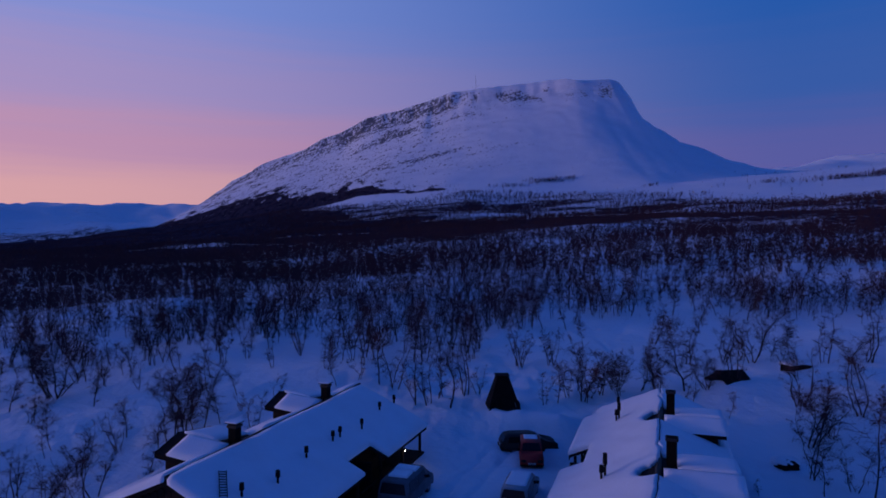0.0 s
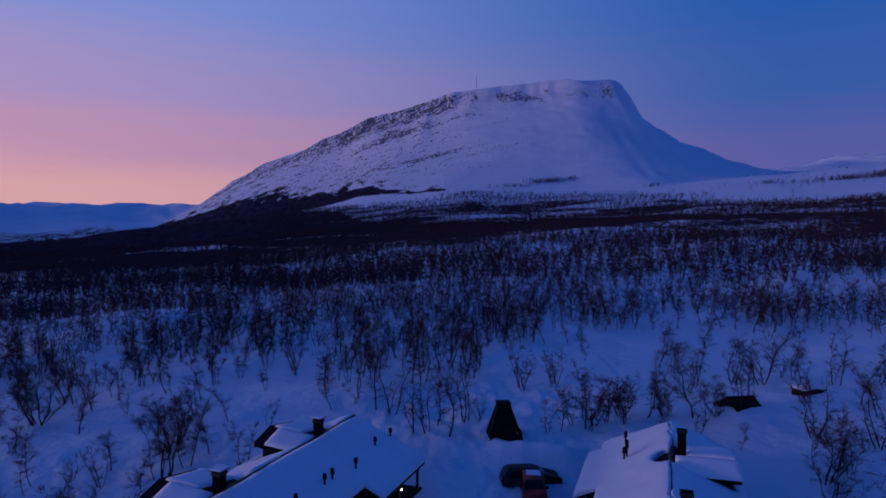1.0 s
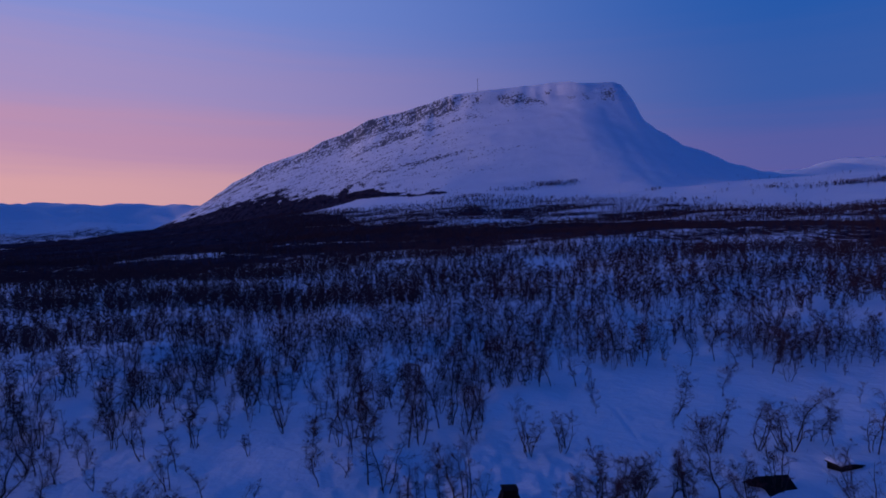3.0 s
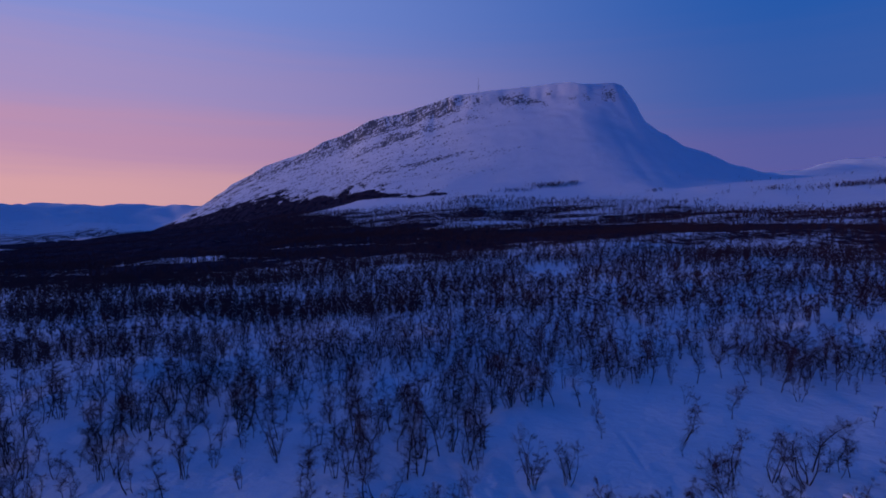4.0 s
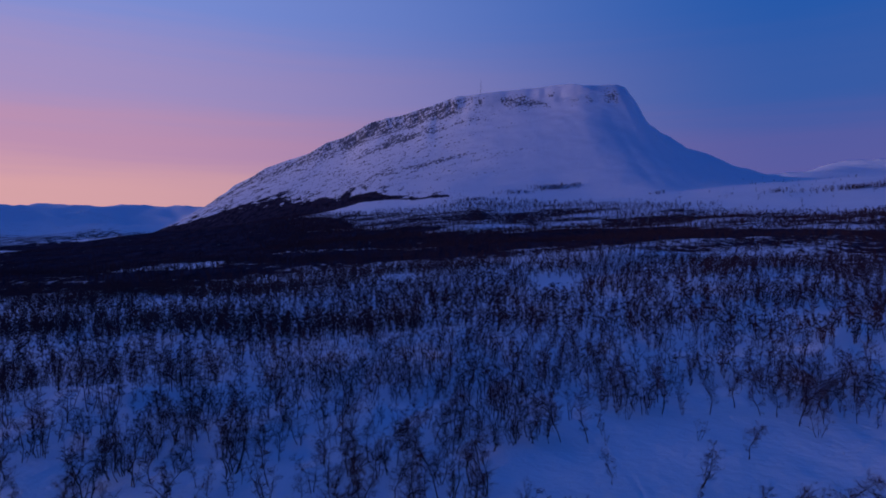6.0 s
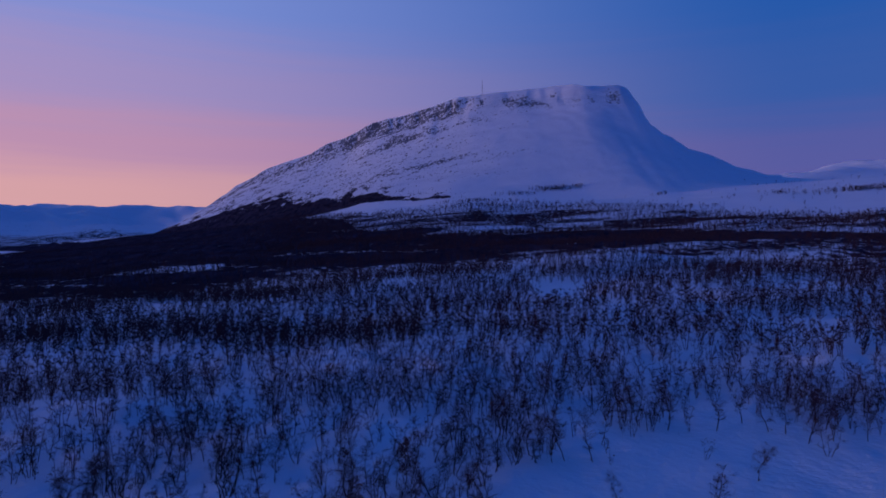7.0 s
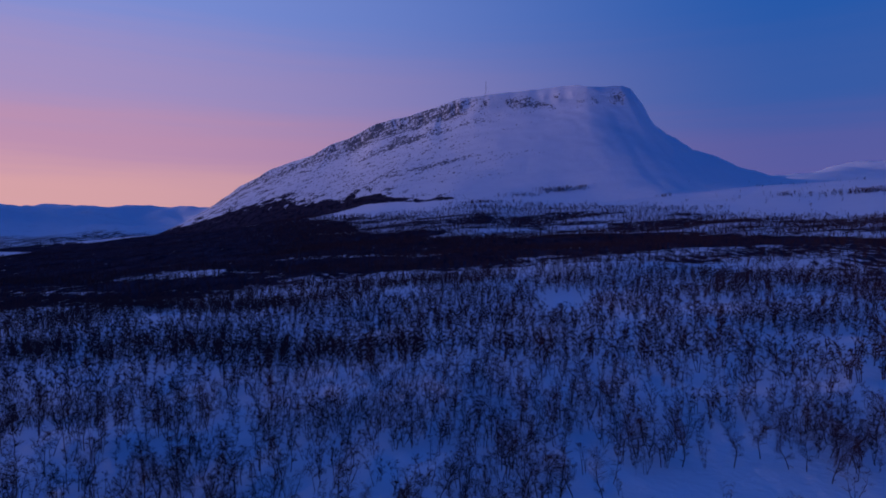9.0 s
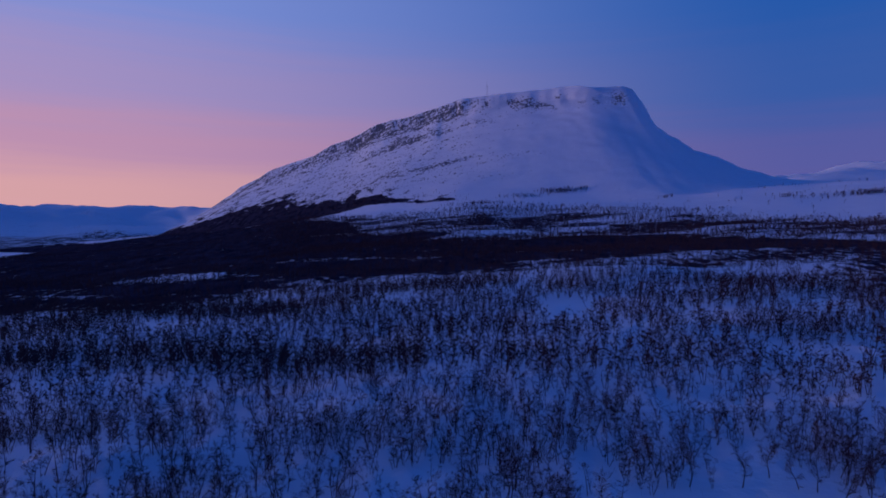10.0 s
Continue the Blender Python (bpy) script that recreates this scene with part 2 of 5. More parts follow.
def fell(x, y, base):
    """Height of the fell over the valley, and how steep its crags are."""
    bend = 14 * fbm(x, y * 0, 240, 2, 5)
    s = CREST_Y + bend - y
    top = np.interp(x, [c[0] for c in CREST], [c[1] for c in CREST]) + 7 * fbm(x, y, 60, 4, 8) * smooth(x, -700, -300)
    # lower down, the slope forgets the crest's notches
    broad = sum(np.interp(x + o, [c[0] for c in CREST], [c[1] for c in CREST]) for o in (-150, -100, -50, 0, 50, 100, 150)) / 7
    top = top + (np.minimum(broad, top + 30) - top) * smooth(s, 40, 330)
    rise = np.maximum(top - base, 0)
    length = 260 + 1.05 * rise
    crag = smooth(x, -770, -700) * (0.6 + 0.4 * smooth(fbm(x, y * 0, 90, 3, 21), -0.12, 0.15)) * (1 - 0.7 * smooth(x, 0, 120)) + 0.16 * smooth(x, 120, 300) * (1 - smooth(x, 560, 640))
    edge = 12 + 25 * fbm(x, y * 0, 26, 3, 31) * (1 - 0.6 * smooth(x, 60, 160)) + 22 * smooth(x, 60, 160) * fbm(x, y * 0, 130, 3, 32)
    drop = (0.05 + 0.07 * crag) * smooth(s, edge - 14, edge + 26)
    q = np.clip(s / length, 0, 1)
    front = (1 - q) ** 1.35 - drop * np.exp(-np.maximum(s, 0) / 110)
    ledges = 0.05 * fbm(x * 0.2 + 0.1 * s, s, 75, 4, 43) * (1 - 0.85 * smooth(x, 0, 240)) + 0.014 * fbm(x * 0.5, s, 30, 3, 47) * (1 - 0.8 * smooth(x, 0, 240))
    ribs = (ledges + 0.05 * fbm(x + 0.35 * s, s * 0.2, 260, 2, 41)) * np.sin(np.pi * np.clip(q, 0, 1)) ** 0.7
    back = 1 - smooth(-s, 120, 1700)
    shape = np.where(s > 0, front + ribs, back * (1 - 0.02 * smooth(-s, 0, 60)))
    steep = crag * smooth(s, edge - 22, edge - 4) * (1 - smooth(s, edge + 26, edge + 60))
    return rise * np.maximum(shape, 0), steep * (rise > 25)


# knolls and snow heaps: right, ahead, height, half widths
KNOLLS = ((-54, 112, 2.6, 16, 7), (-25, 80, 0.6, 9, 5), (-172, 440, 4.6, 48, 16), (46, 196, 1.8, 20, 12), (7.6, 51.4, 1.25, 2.6, 1.3), (9.6, 50.2, 0.9, 1.6, 1.2), (5.2, 51.6, 0.7, 1.6, 0.9), (0.5, 53, 0.7, 4.5, 1.2),
          (17.6, 33, 1.1, 2.0, 4), (19.3, 42, 1.0, 1.4, 4), (-10, 66, 1.0, 8, 4), (28, 57.5, 0.9, 6, 2.5), (38, 60, 0.7, 6, 3), (60, 190, 1.8, 40, 14), (90, 330, 6, 60, 22))


def ground_height(x, y):
    x, y = np.asarray(x, float), np.asarray(y, float)
    r = np.hypot(x, y)
    z = valley(x, y)
    up, _ = fell(x, y, z)
    near = smooth(r, 66, 100)
    field = 1 - 0.75 * smooth(x - 4 - (y - 70) * 0.6, -6, 8) * smooth(y, 60, 70) * (1 - smooth(y, 106, 120))
    z = z + up + near * 2.2 * fbm(x, y, 38, 4, 3) + smooth(r, 150, 400) * 9 * fbm(x, y, 150, 4, 11)
    z = z + smooth(r, 900, 1300) * (1 - smooth(up, 20, 120)) * 26 * fbm(x, y, 420, 4, 13)
    z = z + (x < 0) * smooth(r, 3350, 3750) * (1 - smooth(r, 4300, 4850)) * (210 * fbm(x, y, 460, 4, 36) + 60 * fbm(x, y, 140, 3, 38))
    z = z + smooth(r, 2900, 3900) * (150 * fbm(x, y, 900, 5, 15) + 90 * fbm(x, y, 330, 5, 17))
    z = z + (1 - near) * 0.5 * fbm(x, y, 5, 3, 19) + (0.75 * fbm(x, y, 2.4, 3, 29) + 0.5 * fbm(x, y, 0.9, 2, 33)) * smooth(y, 48, 51.5) * (1 - smooth(y, 62, 75)) * (1 - smooth(np.abs(x - 3), 9, 16)) + near * field * ((1 - smooth(r, 200, 320)) * 2.3 * fbm(x, y, 9, 3, 27) + (1 - smooth(r, 130, 200)) * 0.7 * fbm(x, y, 3.4, 3, 31))
    z = z + smooth(r, 90, 170) * (1 - smooth(r, 700, 1200)) * (4 + 0.008 * r) * fbm(x * 0.45, y, 46, 3, 23)
    z = z + 80 * np.exp(-(((x + 2300) / 330) ** 2 + ((y - 3180) / 300) ** 2)) * (1 + 0.7 * fbm(x, y, 230, 4, 35))
    # wheel ruts and trodden snow in the yard
    al, ac = x * ALONG[0] + y * ALONG[1], x * ACROSS[0] + y * ACROSS[1]
    lane = -11.9 + 0.5 * np.sin(al / 7)
    yard = smooth(al, 20, 24) * (1 - smooth(al, 47, 51)) * smooth(ac, -17, -15) * (1 - smooth(ac, -6.5, -5))
    z = z + yard * (0.34 * fbm(x, y, 1.3, 3, 37) - 0.14 * (np.exp(-((ac - lane - 0.8) / 0.24) ** 2) + np.exp(-((ac - lane + 0.8) / 0.24) ** 2)))
    track = 20.1 - 0.0035 * (y - 82) ** 2 * (y > 82) + 0.3 * np.sin(y / 4)
    on_field = smooth(y, 70, 74) * (1 - smooth(y, 104, 107))
    z = z - on_field * (0.14 * np.exp(-((x - track) / 0.2) ** 2) - 0.06 * np.exp(-((np.abs(x - track) - 0.5) / 0.25) ** 2))
    for kx, ky, kh, rx, ry in KNOLLS:
        z = z + kh * np.exp(-(((x - kx) / rx) ** 2 + ((y - ky) / ry) ** 2))
    return z


def height(x, y):
    return float(ground_height(np.array([x]), np.array([y]))[0])


def build_ground():
    rad = np.concatenate([np.arange(2, 20, 2.0), 20 * 1.016 ** np.arange(0, 34), 34.3 * 1.009 ** np.arange(0, 88), 75.5 * 1.016 ** np.arange(0, 44), np.arange(152, 400, 3.5), np.arange(400, 1150, 12.0),
                          np.arange(1150, 2030, 6.6), np.arange(2030, 3000, 45.0), np.arange(3000, 4960, 40.0)])
    view = np.linspace(-40, 40, 401)
    rest = np.linspace(40, 320, 101)[1:-1]
    ang = np.radians(np.concatenate([view, rest]))
    na, nr = len(ang), len(rad)
    A, R = np.meshgrid(ang, rad)
    X, Y = R * np.sin(A), R * np.cos(A)
    Z = ground_height(X, Y)
    co = np.concatenate([[[0, 0, height(0, 0)]], np.stack([X.ravel(), Y.ravel(), Z.ravel()], 1)])
    i = np.arange(nr - 1)[:, None] * na
    j = np.arange(na)[None]
    k = (j + 1) % na
    quads = np.stack([i + j, i + na + j, i + na + k, i + k], -1).reshape(-1, 4) + 1
    quads = quads[:, ::-1]
    tris = np.stack([np.zeros(na, int), (np.arange(na) + 1) % na + 1, np.arange(na) + 1], 1)
    me = bpy.data.meshes.new("ground")
    me.vertices.add(len(co))
    me.vertices.foreach_set("co", co.ravel())
    nl = len(quads) * 4 + len(tris) * 3
    me.loops.add(nl)
    me.loops.foreach_set("vertex_index", np.concatenate([quads.ravel(), tris.ravel()]).astype(np.int32))
    me.polygons.add(len(quads) + len(tris))
    starts = np.concatenate([np.arange(len(quads)) * 4, len(quads) * 4 + np.arange(len(tris)) * 3])
    me.polygons.foreach_set("loop_start", starts.astype(np.int32))
    me.update()
    me.validate()
    me.polygons.foreach_set("use_smooth", np.ones(len(me.polygons), bool))
    x, y = co[:, 0], co[:, 1]
    base = valley(x, y)
    up, steep = fell(x, y, base)
    a = me.attributes.new("rock", "FLOAT", "POINT")
    s = CREST_Y - y
    ribs = smooth(fbm(x * 0.3 + 0.15 * s, s + 0.1 * x, 42, 4, 101), 0.05, 0.26) * (1 - smooth(x, -40, 330)) * smooth(up, 25, 80) * smooth(s, 30, 80)
    face = smooth(x, 40, 140) * (1 - smooth(x, 520, 620)) * smooth(s, 10, 26) * (1 - smooth(s, 60, 130))
    brow = 0.92 * smooth(fbm(x, s * 0.6, 46, 4, 103), 0.0, 0.12) * face
    a.data.foreach_set("value", np.clip(0.86 * steep * (1 - 0.75 * smooth(x, -60, 260)) + 0.46 * smooth(up, 20, 90) * (1 - smooth(x, -80, 200)) + 0.6 * ribs + brow + 0.4 * smooth(np.hypot(x, y), 2800, 3000) * smooth(fbm(x * 0.5, y, 220, 4, 119), 0.0, 0.25) * (x < 0), 0, 1.2).astype(np.float32))
    a = me.attributes.new("fell", "FLOAT", "POINT")
    a.data.foreach_set("value", (smooth(up, 10, 70) * (0.75 - 0.6 * smooth(x, -40, 330)) + 0.9 * face + 0.2 * smooth(np.hypot(x, y), 2800, 3000) * (x < 0)).astype(np.float32))
    a = me.attributes.new("scrub_shade", "FLOAT", "POINT")
    # the far hill's shaded right side is painted in along with its foot woods
    a.data.foreach_set("value", np.clip(scrub_cover(x, y, base, up) + (x < 0) * smooth(np.hypot(x, y), 2360, 2440) * (1 - smooth(np.hypot(x, y), 3700, 4200)) * ((0.26 + 0.24 * smooth(x, -1950, -1650)) * (1 - smooth(co[:, 2] + 70 * fbm(x, y, 260, 4, 57), 10, 80)) + 0.1 * smooth(fbm(x * 0.6, y, 190, 4, 62), 0.05, 0.25)), 0, 1).astype(np.float32))
    me.materials.append(GROUND)
    ob = tagged(new("ground", me), "snow covered valley floor and steep snowy fell", "ground", kind="structure")
    return ob


# how far off the birch forest begins, its dark belt ends and its thinner edge ends, by bearing
FOREST_AT = (-37, -21, -14, -7, 1, 8, 16, 23, 29, 34, 37)
FOREST_FROM = (430, 390, 430, 440, 420, 440, 430, 440, 400, 370, 360)
FOREST_DARK = (1800, 1720, 1600, 960, 820, 850, 780, 700, 610, 550, 530)
FOREST_TO = (1850, 1800, 1680, 1190, 1240, 1230, 1120, 1040, 965, 905, 880)
# lone copses on the open heath: right, ahead, half widths, density
COPSES = ((232, 1432, 42, 14, 1.0), (280, 1440, 26, 8, 0.8), (150, 1404, 40, 12, 0.5), (440, 1330, 14, 8, 0.9), (560, 1085, 16, 8, 0.9), (640, 1010, 26, 16, 0.9), (690, 985, 40, 14, 0.9), (745, 1020, 60, 24, 0.6),
          (600, 1040, 60, 30, 0.12), (60, 1330, 60, 30, 0.25))


def foot_band(x, y, up):
    """The belt of birches that clings to the lowest slope of the fell."""
    rag = 1 + 0.75 * fbm(x, y, 60, 4, 111) + 0.7 * fbm(x, y, 16, 2, 115)
    top = np.interp(x, (-1000, -740, -540, -430, -340, -260, -190, -115, -35, 60, 160), (20, 52, 84, 76, 66, 54, 38, 23, 14, 8, 2)) * np.maximum(rag, 0.2)
    low = np.interp(x, (-330, -270, -190, -115, 0), (-1, 4, 11, 10, 4))
    thin = 0.6 * (1 - smooth(up, top * 0.9, top * 2.3)) * smooth(fbm(x, y, 22, 3, 117), -0.06, 0.14)
    return np.maximum((1 - smooth(up, top * 0.72, top)) * smooth(up, low, low + 6), thin * smooth(up, 4, 20)) * (top > 1) * smooth(-x, -60, 20)


def forest(x, y):
    """How dark the belt of forest is, and how thick its thinner upper edge."""
    r = np.hypot(x, y) * (1 + 0.16 * fbm(x * 0.5, y, 110, 4, 55) + 0.06 * fbm(x, y, 30, 2, 56))
    az = np.degrees(np.arctan2(x, y))
    a, b, c = (np.interp(az, FOREST_AT, v) for v in (FOREST_FROM, FOREST_DARK, FOREST_TO))
    a = a * (1 + 0.9 * fbm(x * 0.3, y, 60, 3, 59))
    dark = smooth(r, a * 0.62, a * 1.25) * (1 - smooth(r, b * 0.93, b * 1.04))
    glade = smooth(fbm(x * 0.22, y, 34, 3, 58), 0.08, 0.2) * smooth(az, -20, 0)
    edge = smooth(r, b * 0.9, b) * (1 - smooth(r, c * 0.94, c * 1.02))
    return dark * (1 - 0.75 * glade), edge


def scrub_cover(x, y, base, up):
    dark, edge = forest(x, y)
    c = np.maximum(dark, 0.72 * edge * smooth(fbm(x * 0.3, y, 40, 3, 53), -0.2, 0.1)) * (base > -17) * (1 - smooth(up, 20, 50))
    c = c * (1 - 0.9 * np.exp(-(((x + 172) / 46) ** 2 + ((y - 428) / 14) ** 2)))
    c = np.maximum(c, foot_band(x, y, up))
    return c


build_ground()


# ---- small makers ----
def mesh_from(name, verts, faces, mat=None, smooth_it=False):
    me = bpy.data.meshes.new(name)
    me.from_pydata([tuple(map(float, v)) for v in verts], [], [tuple(map(int, f)) for f in faces])
    me.update()
    if smooth_it:
        me.polygons.foreach_set("use_smooth", np.ones(len(me.polygons), bool))
    if mat:
        me.materials.append(mat)
    return me


def part(name, bm, mat, parent, label=""):
    """One mesh object under a thing or a part."""
    if isinstance(bm, bpy.types.Mesh):
        me = bm
        if not me.materials:
            me.materials.append(mat)
    else:
        me = bpy.data.meshes.new(name)
        bmesh.ops.recalc_face_normals(bm, faces=bm.faces)
        bm.to_mesh(me)
        bm.free()
        me.materials.append(mat)
    ob = new(name, me)
    ob.parent = parent
    if label:
        tagged(ob, label)
    return ob


def thing(name, m, label, category, group="", kind=""):
    e = new(name)
    e.matrix_basis = m
    e.empty_display_size = 0.3
    return tagged(e, label, category, group, kind)


def box(bm, lo, hi, bevel=0.0):
    """An upright box from corner to corner."""
    lo, hi = [min(a, b) for a, b in zip(lo, hi)], [max(a, b) for a, b in zip(lo, hi)]
    c = [(a + b) / 2 for a, b in zip(lo, hi)]
    g = bmesh.ops.create_cube(bm, size=1.0, matrix=Matrix.Translation(c) @ Matrix.Diagonal((hi[0] - lo[0], hi[1] - lo[1], hi[2] - lo[2], 1)))
    if bevel:
        es = {e for v in g["verts"] for e in v.link_edges}
        bmesh.ops.bevel(bm, geom=list(es), offset=bevel, segments=2, affect="EDGES", profile=0.6)
    return bm


def tube(bm, a, b, r0, r1=None, n=8):
    a, b = Vector(a), Vector(b)
    d = b - a
    m = Matrix.Translation((a + b) / 2) @ d.to_track_quat("Z", "Y").to_matrix().to_4x4()
    bmesh.ops.create_cone(bm, cap_ends=True, segments=n, radius1=r0, radius2=r0 if r1 is None else r1, depth=d.length, matrix=m)
    return bm


def prism(bm, poly, lift, plane="xy"):
    """A polygon of corners, thickened by the vector lift."""
    vs = [bm.verts.new(p) for p in poly]
    f = bm.faces.new(vs)
    g = bmesh.ops.extrude_face_region(bm, geom=[f])
    bmesh.ops.translate(bm, verts=[v for v in g["geom"] if isinstance(v, bmesh.types.BMVert)], vec=lift)
    return bm


def B():
    return bmesh.new()


# ---- frozen lake and the mast on the fell ----
def frozen_lake():
    bm = B()
    prism(bm, [(-4200, 900, -17), (-380, 900, -17), (-500, 3300, -17), (-4200, 3300, -17)], (0, 0, -0.6))
    me = bpy.data.meshes.new("water")
    bmesh.ops.recalc_face_normals(bm, faces=bm.faces)
    bm.to_mesh(me)
    bm.free()
    me.materials.append(SNOW)
    tagged(new("water", me), "frozen lake under smooth snow below the fell", "lake", kind="structure")


frozen_lake()


def radio_mast():
    x, y = 104.0, 2012.0
    z = height(x, y)
    mast = thing("radio_mast", pose(x, y, z - 2), "tall thin dark lattice mast on the fell top", "mast")
    bm = B()
    for a in range(3):
        ca, sa = math.cos(a * 2.094), math.sin(a * 2.094)
        tube(bm, (1.1 * ca, 1.1 * sa, 0), (0.6 * ca, 0.6 * sa, 50), 0.18, 0.14, 5)
    for k in range(25):
        r = 1.1 - 0.5 * k / 25
        for a in range(3):
            b = a + (1 if k % 2 else -1)
            tube(bm, (r * math.cos(a * 2.094), r * math.sin(a * 2.094), 2 * k), (r * math.cos(b * 2.094), r * math.sin(b * 2.094), 2 * k + 2), 0.08, 0.08, 4)
    part("lattice", bm, SHEET, mast)
    for a in range(3):
        bm = B()
        tube(bm, (0, 0, 40), (22 * math.cos(a * 2.094 + 0.5), 22 * math.sin(a * 2.094 + 0.5), -3), 0.05, 0.05, 4)
        part("guy_wire", bm, SHEET, mast)
    part("cabin", box(B(), (3, -2, -1), (9, 3, 4), 0.15), WOOD, mast)


radio_mast()


# ---- birches ----
def grow(rng, h, stems, boughs, twigs, knots=6, thick=0.004, fine=True, spread=1.0):
    """Segments of a bare mountain birch: (from, to, radius, radius) for the stems, the boughs and the fine twigs."""
    wood, limbs, spray = [], [], []
    wide = rng.uniform(0.75, 1.2)
    for s in range(stems):
        turn = 6.283 * s / stems + rng.uniform(-0.7, 0.7)
        lean = rng.uniform(0.02, 0.12) * (1.0 if stems < 3 else 1.7) * spread if rng.random() < 0.92 else rng.uniform(0.2, 0.4)
        p = np.array([math.cos(turn), math.sin(turn), 0]) * 0.2 * (stems > 1) - np.array([0, 0, 0.4])
        d = np.array([math.cos(turn) * lean, math.sin(turn) * lean, 1.0])
        hh = h * rng.uniform(0.62, 0.97) if s else h
        r = 0.0120 * hh * rng.uniform(0.75, 1.15)
        pts = [p]
        for k in range(knots):
            d = d + rng.normal(0, 0.19, 3) * np.array([1, 1, 0.3])
            d[:2] *= 0.88
            d[2] = max(d[2], 0.6)
            d /= np.linalg.norm(d)
            p = p + d * (hh + 0.4) / knots
            pts.append(p)
        pts = np.array(pts)
        rad = np.interp(np.arange(knots + 1) / knots, (0, 0.5, 1), (r, r * 0.62, r * 0.12))
        for k in range(knots):
            wood.append((pts[k], pts[k + 1], rad[k], rad[k + 1]))
        for b in range(boughs):
            t = rng.uniform(0.22, 0.99) ** 0.85 if rng.random() < 0.92 else rng.uniform(0.12, 0.4)
            f = t * knots
            k = min(int(f), knots - 1)
            q = pts[k] + (pts[k + 1] - pts[k]) * (f - k)
            a = rng.uniform(0, 6.283)
            # boughs rise steeply and spread towards their ends
            out = np.array([math.cos(a), math.sin(a), rng.uniform(0.35, 1.3)])
            out /= np.linalg.norm(out)
            length = wide * hh * (0.06 + 0.17 * math.sin(3.1416 * min(1.0, max(0.05, 1.12 - t))) ** 0.7) * rng.uniform(0.6, 1.25)
            br = max(0.005, rad[k] * 0.34)
            m = q + out * length * 0.5
            out2 = out + rng.normal(0, 0.38, 3) + np.array([0.3 * math.cos(a), 0.3 * math.sin(a), -0.1])
            out2 /= np.linalg.norm(out2)
            e = m + out2 * length * 0.55
            if fine:
                limbs.append((q, m, br, br * 0.6))
                limbs.append((m, e, br * 0.6, 0.0))
            else:
                limbs.append((q, e, br, 0.0))
            for _ in range(twigs):
                w = rng.uniform(0.15, 1.05)
                o = q + (m - q) * w * 2 if w < 0.5 else m + (e - m) * (w * 2 - 1)
                v = out2 * 0.35 + rng.normal(0, 0.65, 3) + np.array([0, 0, 0.0 if fine else 0.5])
                v /= np.linalg.norm(v)
                tip = o + v * (length * rng.uniform(0.22, 0.6) + 0.02 * hh)
                spray.append((o, tip, thick, 0.0))
    return wood, limbs, spray


def tubes(segs, fat=1.0, flat=True):
    """Three-sided tapered tubes; those that end in nothing come to a point."""
    p0 = np.array([s[0] for s in segs])
    p1 = np.array([s[1] for s in segs])
    r0 = np.array([s[2] for s in segs])[:, None] * fat
    r1 = np.array([s[3] for s in segs])[:, None] * fat
    d = p1 - p0
    d /= np.linalg.norm(d, axis=1, keepdims=True) + 1e-9
    ref = np.random.default_rng(11).normal(0, 1, d.shape)
    u = np.cross(d, ref)
    u /= np.linalg.norm(u, axis=1, keepdims=True)
    v = np.cross(d, u)
    ring = [math.cos(a) * u + math.sin(a) * v for a in (0, 2.094, 4.189)]
    full = r1[:, 0] > 0
    vv, ff, n = [], [], 0
    if full.any():
        k = int(full.sum())
        vv.append(np.stack([p0[full] + c[full] * r0[full] for c in ring] + [p1[full] + c[full] * r1[full] for c in ring], 1).reshape(-1, 3))
        b = np.arange(k)[:, None] * 6
        ff.append(np.concatenate([b + np.array([[i, (i + 1) % 3, (i + 1) % 3 + 3]]) for i in range(3)] + [b + np.array([[i, (i + 1) % 3 + 3, i + 3]]) for i in range(3)]))
        n = 6 * k
    tip = ~full
    if tip.any():
        k = int(tip.sum())
        if flat:
            vv.append(np.stack([p0[tip] + ring[0][tip] * r0[tip], p0[tip] - ring[0][tip] * r0[tip], p1[tip]], 1).reshape(-1, 3))
            ff.append(np.arange(3 * k).reshape(-1, 3) + n)
        else:
            vv.append(np.stack([p0[tip] + c[tip] * r0[tip] for c in ring] + [p1[tip]], 1).reshape(-1, 3))
            b = np.arange(k)[:, None] * 4 + n
            ff.append(np.concatenate([b + np.array([[i, (i + 1) % 3, 3]]) for i in range(3)]))
    return np.concatenate(vv), np.concatenate(ff)


def whole_tree(wood, limbs, spray, fat):
    """A tree in one mesh, with stems and boughs as much thicker as they are simplified."""
    (a, f), (b, g), (c, k) = tubes(wood, fat), tubes(limbs, fat * 1.2), tubes(spray)
    return np.concatenate([a, b, c]), np.concatenate([f, g + len(a), k + len(a) + len(b)])


def tri_mesh(name, co, tri, mat):
    me = bpy.data.meshes.new(name)
    me.vertices.add(len(co))
    me.vertices.foreach_set("co", np.ascontiguousarray(co, dtype=np.float32).ravel())
    me.loops.add(len(tri) * 3)
    me.loops.foreach_set("vertex_index", np.ascontiguousarray(tri, dtype=np.int32).ravel())
    me.polygons.add(len(tri))
    me.polygons.foreach_set("loop_start", np.arange(len(tri), dtype=np.int32) * 3)
    me.update()
    me.materials.append(mat)
    return me


def on_plot(along, across):
    return along * ALONG[0] + across * ACROSS[0], along * ALONG[1] + across * ACROSS[1]


